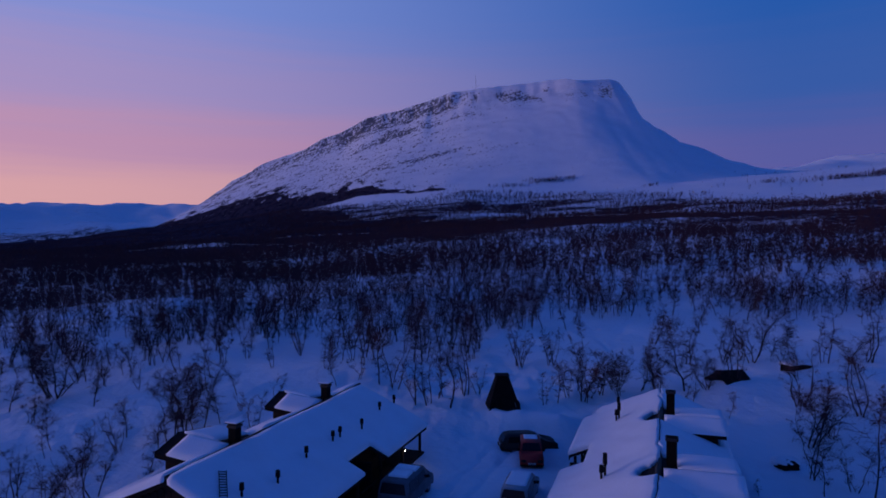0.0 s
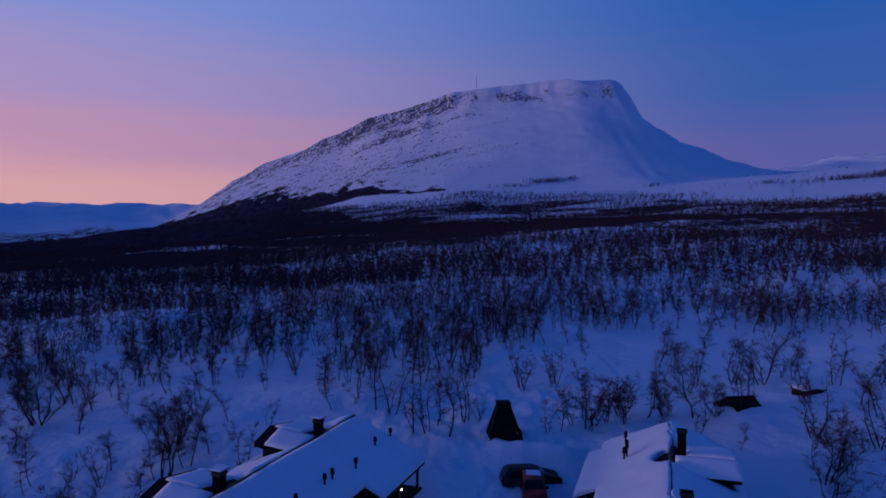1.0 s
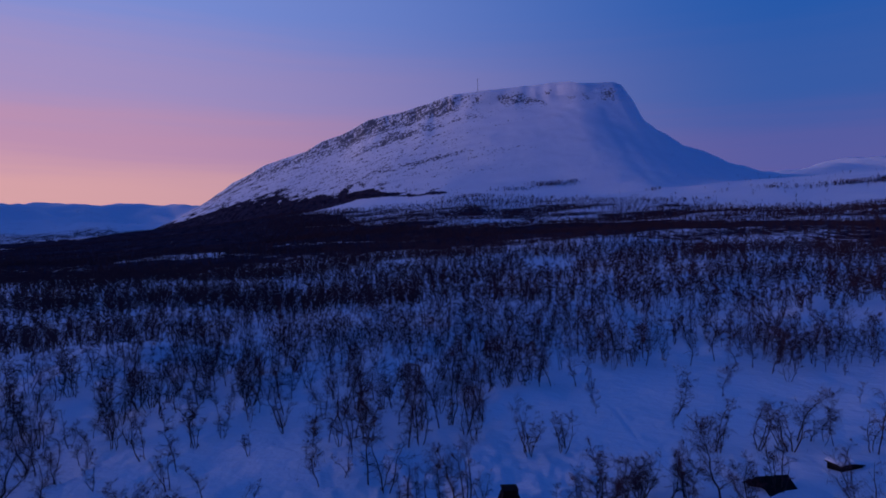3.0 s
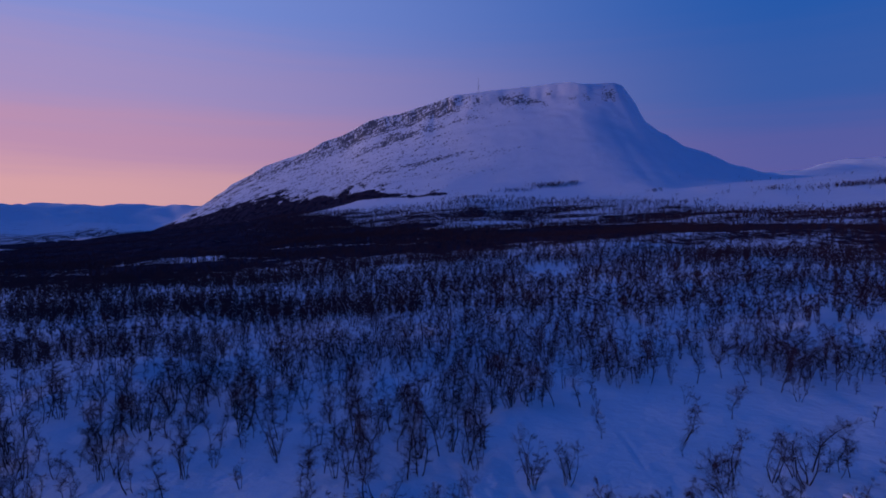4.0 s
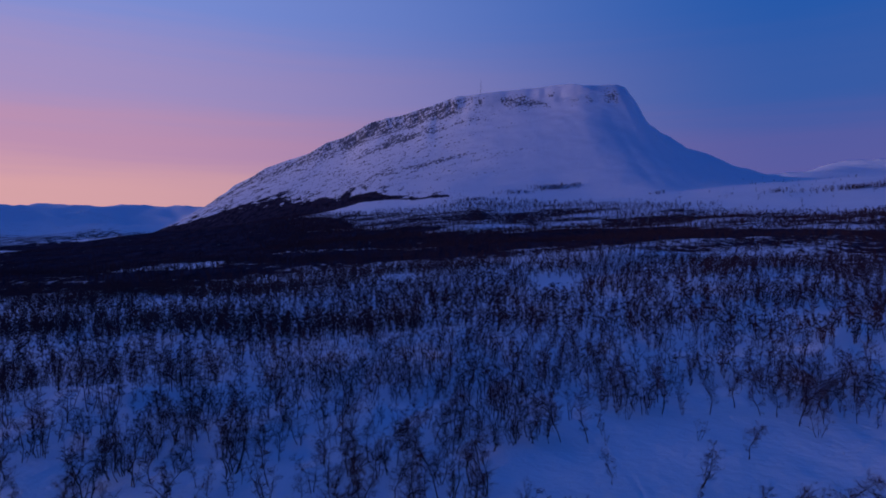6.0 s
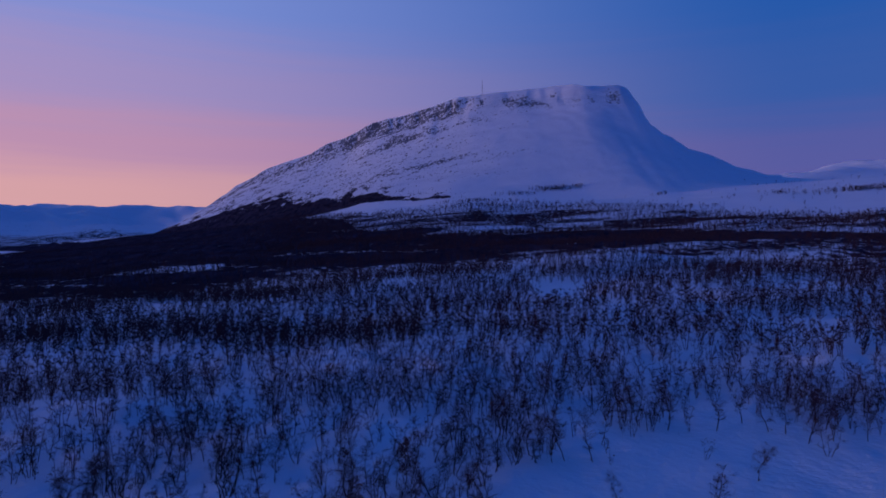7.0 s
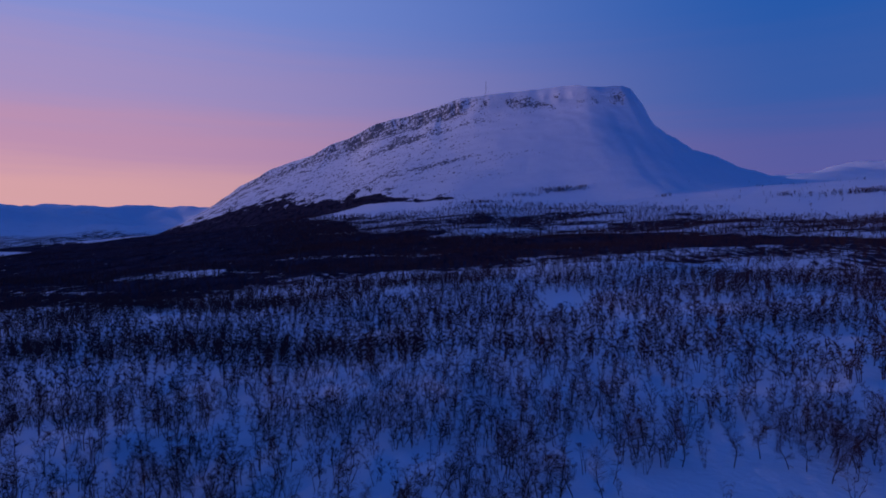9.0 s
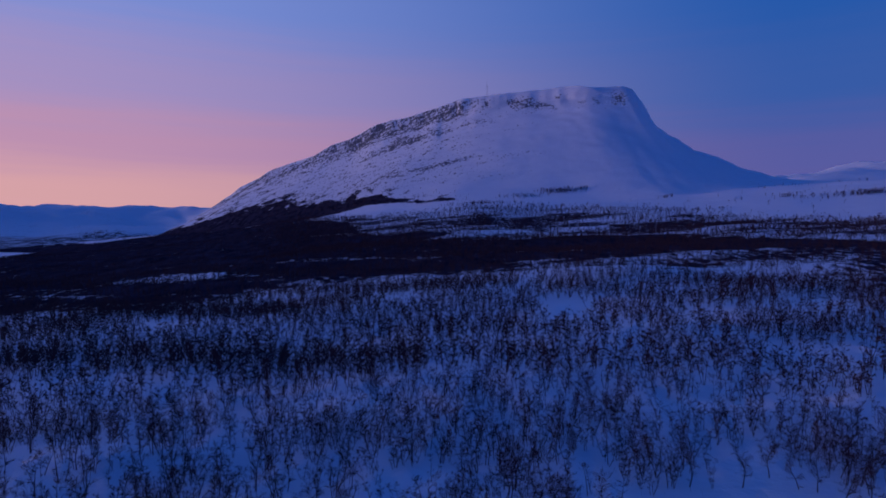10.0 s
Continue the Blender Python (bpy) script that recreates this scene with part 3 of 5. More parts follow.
def tree_cover(x, y):
    """How thickly the birches stand, 0 to 1."""
    x, y = np.asarray(x, float), np.asarray(y, float)
    r = np.hypot(x, y)
    al, ac = x * ALONG[0] + y * ALONG[1], x * ACROSS[0] + y * ACROSS[1]
    c = 0.52 + 0.45 * smooth(r, 105, 145) + 1.2 * fbm(x, y, 34, 3, 61) + 2.8 * fbm(x, y, 9, 2, 65)
    c = np.where(r > 140, 0.8 + 0.16 * smooth(r, 190, 270) + 0.4 * np.exp(-((r - 168) / 32) ** 2) + 1.3 * fbm(x * 0.55, y, 44, 3, 63) + 4.2 * fbm(x * 0.75, y, 14, 2, 69) + (0.6 + 0.4 * smooth(-x, -20, 60)) * smooth(r, 260, 390), c)
    # a thick belt along a bench, a thinner one behind it, and two bare snow banks
    c = c + 1.3 * np.exp(-((y - 186 - 8 * np.sin(x / 30)) / 11) ** 2) * smooth(np.abs(x - 35), 18, 45)
    c = c * (1 - 0.9 * np.exp(-(((x + 168) / 42) ** 2 + ((y - 396) / 14) ** 2))) * (1 - 0.85 * np.exp(-(((x - 47) / 5) ** 2 + ((y - 186) / 14) ** 2)))
    c = c + 0.35 * smooth(r, 135, 165) * smooth(-x, -30, 10)
    c = c + 0.4 * np.exp(-(((x - 62) / 34) ** 2 + ((y - 150) / 34) ** 2))
    c = c + 0.4 * np.exp(-(((x + 28) / 40) ** 2 + ((y - 215) / 50) ** 2))
    wob = 9 * fbm(x, y, 14, 2, 67)
    open_field = (y > 67 + wob * 0.5) & (y < 105 + wob) & (x > 4 + (y - 70) * 0.60 + wob) & (x < 82)
    c = np.where(open_field, 0.03, c)
    yard = (al > -30) & (al < 57) & (ac > -29.5) & (ac < 9)
    c = np.where(yard | ((r < 60) & (np.abs(x) < 9)), 0.0, c)
    near_left = (y < 112) & (x < 6)
    c = np.where(near_left, 0.62 * np.maximum((c + 0.12 * (y > 66)) * (0.5 + 0.45 * smooth(y, 60, 100)), (0.5 - 0.2 * smooth(-x, 22, 40) * (1 - smooth(y, 90, 110)) + 0.08 * np.exp(-(((x + 1) / 8) ** 2 + ((y - 80) / 10) ** 2)) + 0.9 * fbm(x, y, 7, 2, 71)) * smooth(y, 68, 75)) * (1 - 0.92 * np.exp(-(((x + 21) / 6) ** 2 + ((y - 67) / 6) ** 2) ** 2)), c)
    near_right = (y < 62) & (x > 0)
    thicket = (y > 55.5) & (y < 66 + wob * 0.3) & (x > 9) & (x < 24.5)
    c = np.where(near_right, np.where(thicket, 0.16, c * 0.3), c)
    c = np.where((x > 5) & (x < 50) & (y > 62) & (y < 92), 0.01, c)
    base = valley(x, y)
    up, _ = fell(x, y, base)
    dark, edge = forest(x, y)
    heath = 0.012
    belt = np.maximum(np.maximum(dark, edge * np.clip(0.95 + 2.2 * fbm(x * 0.4, y, 44, 3, 60), 0.1, 1)), heath) * (base > -16) * (1 - 0.97 * smooth(up, 15, 45))
    belt = np.maximum(belt, foot_band(x, y, up))
    c = np.maximum(c, belt * smooth(r, 270, 360)) * (1 - smooth(r, 400, 470)) + belt * smooth(r, 400, 470)
    return np.clip(c, 0, 1)


def scatter(rng, r0, r1, cell, wide):
    """Jittered places on the ground between two distances, within a bearing of so many degrees."""
    n = int(r1 / cell) + 2
    gx, gy = np.meshgrid(np.arange(-n, n + 1), np.arange(-3, n + 1))
    x = (gx.ravel() + rng.uniform(-0.5, 0.5, gx.size)) * cell
    y = (gy.ravel() + rng.uniform(-0.5, 0.5, gx.size)) * cell
    r, a = np.hypot(x, y), np.degrees(np.abs(np.arctan2(x, y)))
    ok = (r >= r0) & (r < r1) & (a < wide)
    x, y = x[ok], y[ok]
    ok = rng.random(len(x)) < tree_cover(x, y)
    return x[ok], y[ok]


def birch_models(seed, count, boughs, twigs, knots, thick, fine=False, broad=False):
    rng = np.random.default_rng(seed)
    out = []
    for i in range(count):
        h = rng.uniform(4.2, 5.6)
        stems = int(rng.choice((5, 6, 7) if broad else (1, 1, 2, 2, 3, 4)))
        share = 0.7 if broad else (1.7, 1.0, 0.72, 0.6)[stems - 1]
        out.append((h, grow(rng, h, stems, max(3, int(boughs * share)), twigs, knots, thick, fine, 2.6 if broad else 1.0)))
    return out


# standing trees that can be told apart, by where they stand: (right, ahead, height)
OUTER_SIDE = ((-30.7, 55.3, 4.7), (-24.7, 49, 3.9), (-24.1, 46.5, 3.5), (-28.4, 44.8, 3.1), (-28.7, 46.2, 4), (-24.7, 42.4, 3.5),
              (-21.9, 39.5, 4.4), (-26.8, 39.4, 3.2), (-25.1, 39.4, 2.3), (-23.7, 39.3, 2.3), (-26.5, 47.2, 2.1), (-29.3, 60.5, 3.1), (-22.9, 60.3, 4.2),
              (-48.2, 69.9, 4.7), (-40.3, 62.1, 4.8), (-39.9, 70.2, 4.5), (-31, 70, 3.7), (-26.7, 74.5, 4.3), (-23.2, 76.3, 3.4), (-21, 76.5, 3.3), (-36, 72.7, 3.4),
              (-31.6, 78.6, 5), (-31.8, 69, 5.4), (-31.2, 73.1, 3.3), (-34.2, 68.7, 3.2), (-42.8, 73.3, 3.6))
BEHIND = ((-18.3, 51.7, 3.6), (-19, 58.1, 3.4), (-18.1, 66.8, 3), (-12.2, 64.8, 3.2), (-11.1, 64.9, 3.1), (-17.4, 54.2, 2), (-15.1, 57.3, 2.6), (-16.5, 73.2, 2.8),
          (-8.5, 65.5, 5.2), (-6.1, 61, 6.3), (-4.7, 59.8, 5.6), (-2.4, 55.8, 5.5), (-1.3, 55.5, 5), (-0.2, 57.4, 5.5), (0.6, 54.7, 6.3), (2, 57.5, 5.4), (3.3, 58, 3.1),
          (-8.2, 62.1, 2.5), (-3.1, 69, 6.6), (-2.2, 70.1, 6.6), (-0.2, 74.8, 6.6), (1, 76.4, 5.8), (-7.3, 70.5, 6.6), (-8.8, 72.1, 6.6), (-4.8, 76.3, 5.2),
          (-11.6, 79.9, 5.5), (-12.4, 68.2, 5.2), (-11.2, 70.2, 4.2), (-9.8, 68.2, 4.1), (-17.7, 78.4, 6.6))
THICKET = ((26.4, 38.3, 6.6), (26.3, 67.9, 6.0), (8.3, 67.2, 3.9), (12, 69.2, 3.4), (8.9, 55.6, 3.2), (10.1, 55.4, 4), (11.2, 56.5, 3.5), (12.5, 58.7, 2.9), (15.7, 56.3, 3.9),
           (18.2, 57.7, 4.4), (24.6, 74.6, 2.3), (30.4, 68.3, 5.3), (33, 67.4, 5.7), (36.5, 70, 3.1), (37.7, 69.9, 3.4), (40.3, 66.5, 5.9),
           (36.8, 57.7, 4.6), (44.8, 66.1, 6.1), (28.7, 46.2, 3.6), (23, 50.6, 2.2), (23.6, 38.7, 3.5), (25.7, 39.2, 2.8), (19.1, 37.9, 1),
           (35, 70, 6.6), (32.8, 68.8, 4.6), (37.8, 68.6, 4.7), (36.8, 68.5, 3.7), (8.3, 68.2, 5.9), (11.6, 68, 4.2))
FIELD_EDGE = ((58.9, 100.3, 2.5), (31.8, 106.6, 6.6), (38.6, 106.6, 6.6), (43.7, 109.6, 6.6), (46, 106, 6.6), (47.9, 105.1, 6.6), (48.7, 101.2, 6.6), (54.3, 106.8, 6.6),
              (52.6, 101.9, 6.4), (57.4, 102.2, 5.6), (28.4, 108.9, 6.6), (26, 107.8, 4.2), (20.4, 93.7, 2), (6.2, 90.9, 4.4), (10.8, 96.4, 5.4), (13.4, 94, 4.5),
              (15.3, 96.1, 6.6), (18.7, 95.3, 6.6), (-19.1, 87.9, 5.6), (-31, 93.7, 6.2), (-29.4, 93.5, 4.5), (-46.7, 93.4, 4.4), (-39.7, 87.8, 3.9), (-46.7, 81, 5.7),
              (-52.6, 92.2, 3.6), (-37.1, 85.2, 6.3), (-35.2, 92.3, 6.6), (-33.8, 93.3, 6.6))
BROAD = ((-35.5, 57.4, 6.2), (-20.3, 47.6, 6.4), (-21.3, 52.1, 5.2), (12.6, 56, 5.6), (26.7, 45.6, 4.8), (16, 58.4, 4.2), (19.6, 57.7, 4.4), (23.6, 56.3, 3.8))
DENSE = ((-4, 87.6, 6), (-4.4, 92.8, 5.6), (21.8, 56.7, 6.6), (14.3, 57, 4.2), (-19.3, 49.6, 5.2))


def birch_kinds(seed, count, boughs, twigs, broad=False):
    kinds = []
    for h, (wood, limbs, spray) in birch_models(seed, count, boughs, twigs, 9, 0.008, True, broad):
        stems = [tri_mesh("trunk", *tubes(wood[k:k + 9], 1.2), BARK) for k in range(0, len(wood), 9)]
        kinds.append((h, stems, tri_mesh("crown", *tubes(limbs + spray), TWIG)))
    return kinds


def plant_birches():
    rng = np.random.default_rng(7)
    plain, thick = birch_kinds(3, 26, 20, 28), birch_kinds(4, 4, 26, 44)
    broad = birch_kinds(14, 5, 25, 40, True)
    slim = [k for k in plain if len(k[1]) < 3]
    x, y = scatter(rng, 24, 150, 2.1, 41)
    order = np.argsort(np.hypot(x, y))
    x, y = x[order], y[order]
    near = [(*q, plain) for q in OUTER_SIDE + BEHIND + THICKET] + [(*q, slim) for q in FIELD_EDGE] + [(*q, thick) for q in DENSE] + [(*q, broad) for q in BROAD]
    spots = np.array([q[:2] for q in near])
    gap = np.sqrt(((x[:, None] - spots[None, :, 0]) ** 2 + (y[:, None] - spots[None, :, 1]) ** 2).min(1))
    keep = gap > 1.3 + 1.2 * (1 - smooth(np.hypot(x, y), 60, 95))
    x, y = x[keep], y[keep]
    n_near = 300 - len(near)
    near += [(x[i], y[i], 2.2 + 3.9 * rng.random() ** 0.9, plain) for i in range(n_near)]
    for i, (px, py, hh, kinds) in enumerate(near):
        h, stems, crown = kinds[i % len(kinds)]
        s = hh / h
        label = "dark dense birch with matted twigs in its crown" if kinds is thick else "single bare mountain birch with a dark crooked stem" if len(stems) == 1 else "bare mountain birch with several dark crooked stems" if len(stems) < 4 else "broad bare birch spreading from many crooked stems"
        tree = thing("birch_tree", pose(px, py, height(px, py), 0, 0, rng.uniform(0, 360)) @ Matrix.Diagonal((s, s, s, 1)), label, "tree", "birches in the snow")
        for stem in stems:
            part("trunk", stem, BARK, tree)
        part("crown", crown, TWIG, tree)
    sx, sy = scatter(rng, 40, 112, 3.4, 40)
    gx, gy = rng.uniform(-6, 60, 110), rng.uniform(57, 106, 110)
    sx, sy = np.concatenate([sx + 1.3, gx]), np.concatenate([sy - 1.1, gy])
    bush = [(h, tubes(b + c)) for h, (w, b, c) in birch_models(12, 6, 7, 5, 3, 0.02)]
    plant_stuff(rng, "birch_shoots", sx, sy, bush, (0.35, 1.1), "low bare birch shoots poking out of the snow")
    mid = [(h, whole_tree(*parts, 1.15)) for h, parts in birch_models(5, 16, 10, 17, 3, 0.0185)]
    plant_stuff(rng, "birch_wood", x[n_near:], y[n_near:], mid, (2.6, 6.0), "bare birch wood standing on the snow")
    x, y = scatter(rng, 150, 330, 3.1, 37)
    # the thick belts
    bx, by = rng.uniform(-150, 160, 1500), rng.normal(0, 1, 1500)
    first = rng.random(1500) < 0.6
    by = np.where(first, 186 + 8 * np.sin(bx / 30) + 9 * by - 10 * smooth(bx, 40, 90), 268 + 9 * np.sin(bx / 24 + 1) + 8 * by)
    ok = (np.abs(bx) < 0.72 * by) & np.where(first, np.abs(bx - 40) > 14 + 10 * fbm(bx, by, 20, 2, 73), bx < 30) & (fbm(bx * 0.6, by, 16, 2, 75) > -0.03)
    x, y = np.concatenate([x, bx[ok]]), np.concatenate([y, by[ok]])
    mid2 = [(h, whole_tree(*parts, 1.3)) for h, parts in birch_models(6, 16, 6, 9, 1, 0.072)]
    plant_stuff(rng, "birch_wood", x, y, mid2, (3.0, 6.4), "dense bare birch wood further up the slope")
    x, y = scatter(rng, 330, 640, 5.2, 37)
    far = [(h, whole_tree(*parts, 2.0)) for h, parts in birch_models(8, 14, 4, 4, 1, 0.145)]
    plant_stuff(rng, "birch_wood", x, y, far, (3.0, 6.0), "dark distant birch forest")
    away = [(h, whole_tree(*parts, 1.6)) for h, parts in birch_models(9, 12, 3, 3, 1, 0.28)]
    x, y = scatter(rng, 640, 1300, 6.3, 37)
    plant_stuff(rng, "birch_wood", x, y, away, (4.0, 8.0), "black wall of far birch forest below the fell")
    tiny = [(h, whole_tree(*parts, 2.2)) for h, parts in birch_models(10, 10, 2, 2, 1, 0.42)]
    x, y = scatter(rng, 1300, 1900, 9.0, 37)
    for kx, ky, rx, ry, w in COPSES:
        n = int(rx * ry * w / 3)
        x, y = np.concatenate([x, kx + rx * rng.normal(0, 0.55, n)]), np.concatenate([y, ky + ry * rng.normal(0, 0.55, n)])
    plant_stuff(rng, "birch_wood", x, y, tiny, (3.6, 8.0), "far dark birch forest at the foot of the fell")


def plant_stuff(rng, name, x, y, models, heights, label):
    """Many trees joined into one mesh."""
    z = ground_height(x, y)
    cos, tris, n = [], [], 0
    pick = rng.integers(0, len(models), len(x))
    for k, (h, (co, tri)) in enumerate(models):
        sel = np.nonzero(pick == k)[0]
        if not len(sel):
            continue
        s = rng.uniform(*heights, len(sel)) / h * (1 - 0.5 * smooth(-x[sel] / y[sel], 0.22, 0.34) * (y[sel] > 500))
        a = rng.uniform(0, 6.283, len(sel))
        c, sn = np.cos(a) * s, np.sin(a) * s
        P = np.empty((len(sel), len(co), 3), np.float32)
        P[:, :, 0] = c[:, None] * co[None, :, 0] - sn[:, None] * co[None, :, 1] + x[sel][:, None]
        P[:, :, 1] = sn[:, None] * co[None, :, 0] + c[:, None] * co[None, :, 1] + y[sel][:, None]
        P[:, :, 2] = s[:, None] * co[None, :, 2] + z[sel][:, None]
        cos.append(P.reshape(-1, 3))
        tris.append((tri[None] + (np.arange(len(sel)) * len(co))[:, None, None] + n).reshape(-1, 3))
        n += len(sel) * len(co)
    ob = new(name, tri_mesh(name, np.concatenate(cos), np.concatenate(tris), TWIG))
    tagged(ob, label, "trees", kind="stuff")


plant_birches()


# ---- the cabins ----
LAMP = material("lamp_glass", (1, 0.9, 0.8), 0.4, 1.0, emit=(1.0, 0.93, 0.8, 16))
RIDGE_Z, PITCH_IN, PITCH_OUT = 4.65, 0.455, 0.44
# bare spots along a ridge: along, across, half lengths
RIDGE_GAPS = ((5.5, 0, 1.15, 0.95), (15.4, 0, 1.15, 0.95))


def snow_pad(name, parent, u0, u1, v0, v1, zf, depth, hole=(), round_=0.55, step=0.25, seed=0, label="", melts=(), ridge=False):
    """A rounded blanket of snow over a roof plane: u along, v across, zf(u, v) the roof under it; hole is left open."""
    step = step * (0.6 if melts else 1)
    nu, nv = max(4, int((u1 - u0) / step)), max(4, int(abs(v1 - v0) / step))
    us, vs = np.linspace(u0, u1, nu + 1), np.linspace(v0, v1, nv + 1)
    U, V = np.meshgrid(us, vs, indexing="ij")
    if ridge and melts:
        V = V + 0.3 * fbm(U, 0 * V, 0.9, 3, 77) * np.clip(1 - np.abs(V - v0) / 0.9, 0, 1)
    wob = 0.12 * fbm(U, V, 1.6, 2, seed + 3)
    d = np.minimum(np.minimum(U - u0, u1 - U), np.minimum(np.abs(V - v0), np.abs(v1 - V)))
    if ridge:
        d = np.minimum(np.minimum(U - u0, u1 - U), np.minimum(np.abs(v1 - V), 0.16 + 0.6 * np.abs(V - v0)))
    inside = np.ones((nu, nv), bool)
    mu, mv = np.meshgrid((us[:-1] + us[1:]) / 2, (vs[:-1] + vs[1:]) / 2, indexing="ij")
    for a, b, ra, rb in melts:
        d = np.minimum(d, np.maximum(np.hypot((U - a) / ra, (V - b) / rb) - 1, 0) * min(ra, rb))
        inside &= np.hypot((mu - a) / ra, (mv - b) / rb) + 0.35 * fbm(mu, mv, 0.8, 2, 5) > 1
    for a0, a1, b0, b1 in hole:
        b0, b1 = min(b0, b1), max(b0, b1)
        du = np.maximum(np.maximum(a0 - U, U - a1), 0)
        dv = np.maximum(np.maximum(b0 - V, V - b1), 0)
        d = np.minimum(d, np.hypot(du, dv))
        inside &= ~((mu > a0) & (mu < a1) & (mv > b0) & (mv < b1))
    q = np.clip((d + 0.05) / round_, 0, 1)
    t = depth * (np.sqrt(1 - (1 - q) ** 2) * 0.82 + 0.18) * (1 + 0.7 * fbm(U, V, 3.5, 3, seed)) + wob * 0.4 * q
    Z = zf(U, V)
    top = np.stack([V, U, Z + np.maximum(t, 0.03)], -1).reshape(-1, 3)
    bot = np.stack([V, U, Z + 0.004], -1).reshape(-1, 3)
    N = (nu + 1) * (nv + 1)
    idx = lambda i, j: i * (nv + 1) + j
    faces = []
    for i in range(nu):
        for j in range(nv):
            if not inside[i, j]:
                continue
            faces.append((idx(i, j), idx(i + 1, j), idx(i + 1, j + 1), idx(i, j + 1)))
            for (p, q2, ni, nj) in ((idx(i, j), idx(i, j + 1), i - 1, j), (idx(i + 1, j + 1), idx(i + 1, j), i + 1, j),
                                    (idx(i + 1, j), idx(i, j), i, j - 1), (idx(i, j + 1), idx(i + 1, j + 1), i, j + 1)):
                if not (0 <= ni < nu and 0 <= nj < nv and inside[ni, nj]):
                    faces.append((p, q2, q2 + N, p + N))
    me = mesh_from(name, np.concatenate([top, bot]), faces, ROOF_SNOW, True)
    return part(name, me, ROOF_SNOW, parent, label)


def chimney(house, v, u, z, lid):
    w = 0.25
    c = part("chimney", box(B(), (v - w, u - w, z - 1.2), (v + w, u + w, z + 1.25), 0.02), BRICK, house)
    part("collar", box(B(), (v - w - 0.06, u - w - 0.06, z + 1.1), (v + w + 0.06, u + w + 0.06, z + 1.24), 0.02), SHEET, c)
    if lid:
        for a in (-1, 1):
            for b in (-1, 1):
                part("lid_stay", tube(B(), (v + a * 0.23, u + b * 0.23, z + 1.2), (v + a * 0.23, u + b * 0.23, z + 1.36), 0.02, 0.02, 5), SHEET, c)
        part("lid", box(B(), (v - 0.38, u - 0.38, z + 1.34), (v + 0.38, u + 0.38, z + 1.38), 0.01), SHEET, c)
        part("lid_snow", box(B(), (v - 0.37, u - 0.37, z + 1.382), (v + 0.37, u + 0.37, z + 1.46), 0.035), ROOF_SNOW, c)


def roof_vent(house, v, u, z, tall):
    bm = tube(B(), (v, u, z - 0.3), (v, u, z + tall * 0.6), 0.065, 0.065, 10)
    p = part("vent_pipe", bm, PIPE, house)
    bm = tube(B(), (v, u, z + tall * 0.55), (v, u, z + tall), 0.125, 0.11, 12)
    part("cowl", bm, PIPE, p)


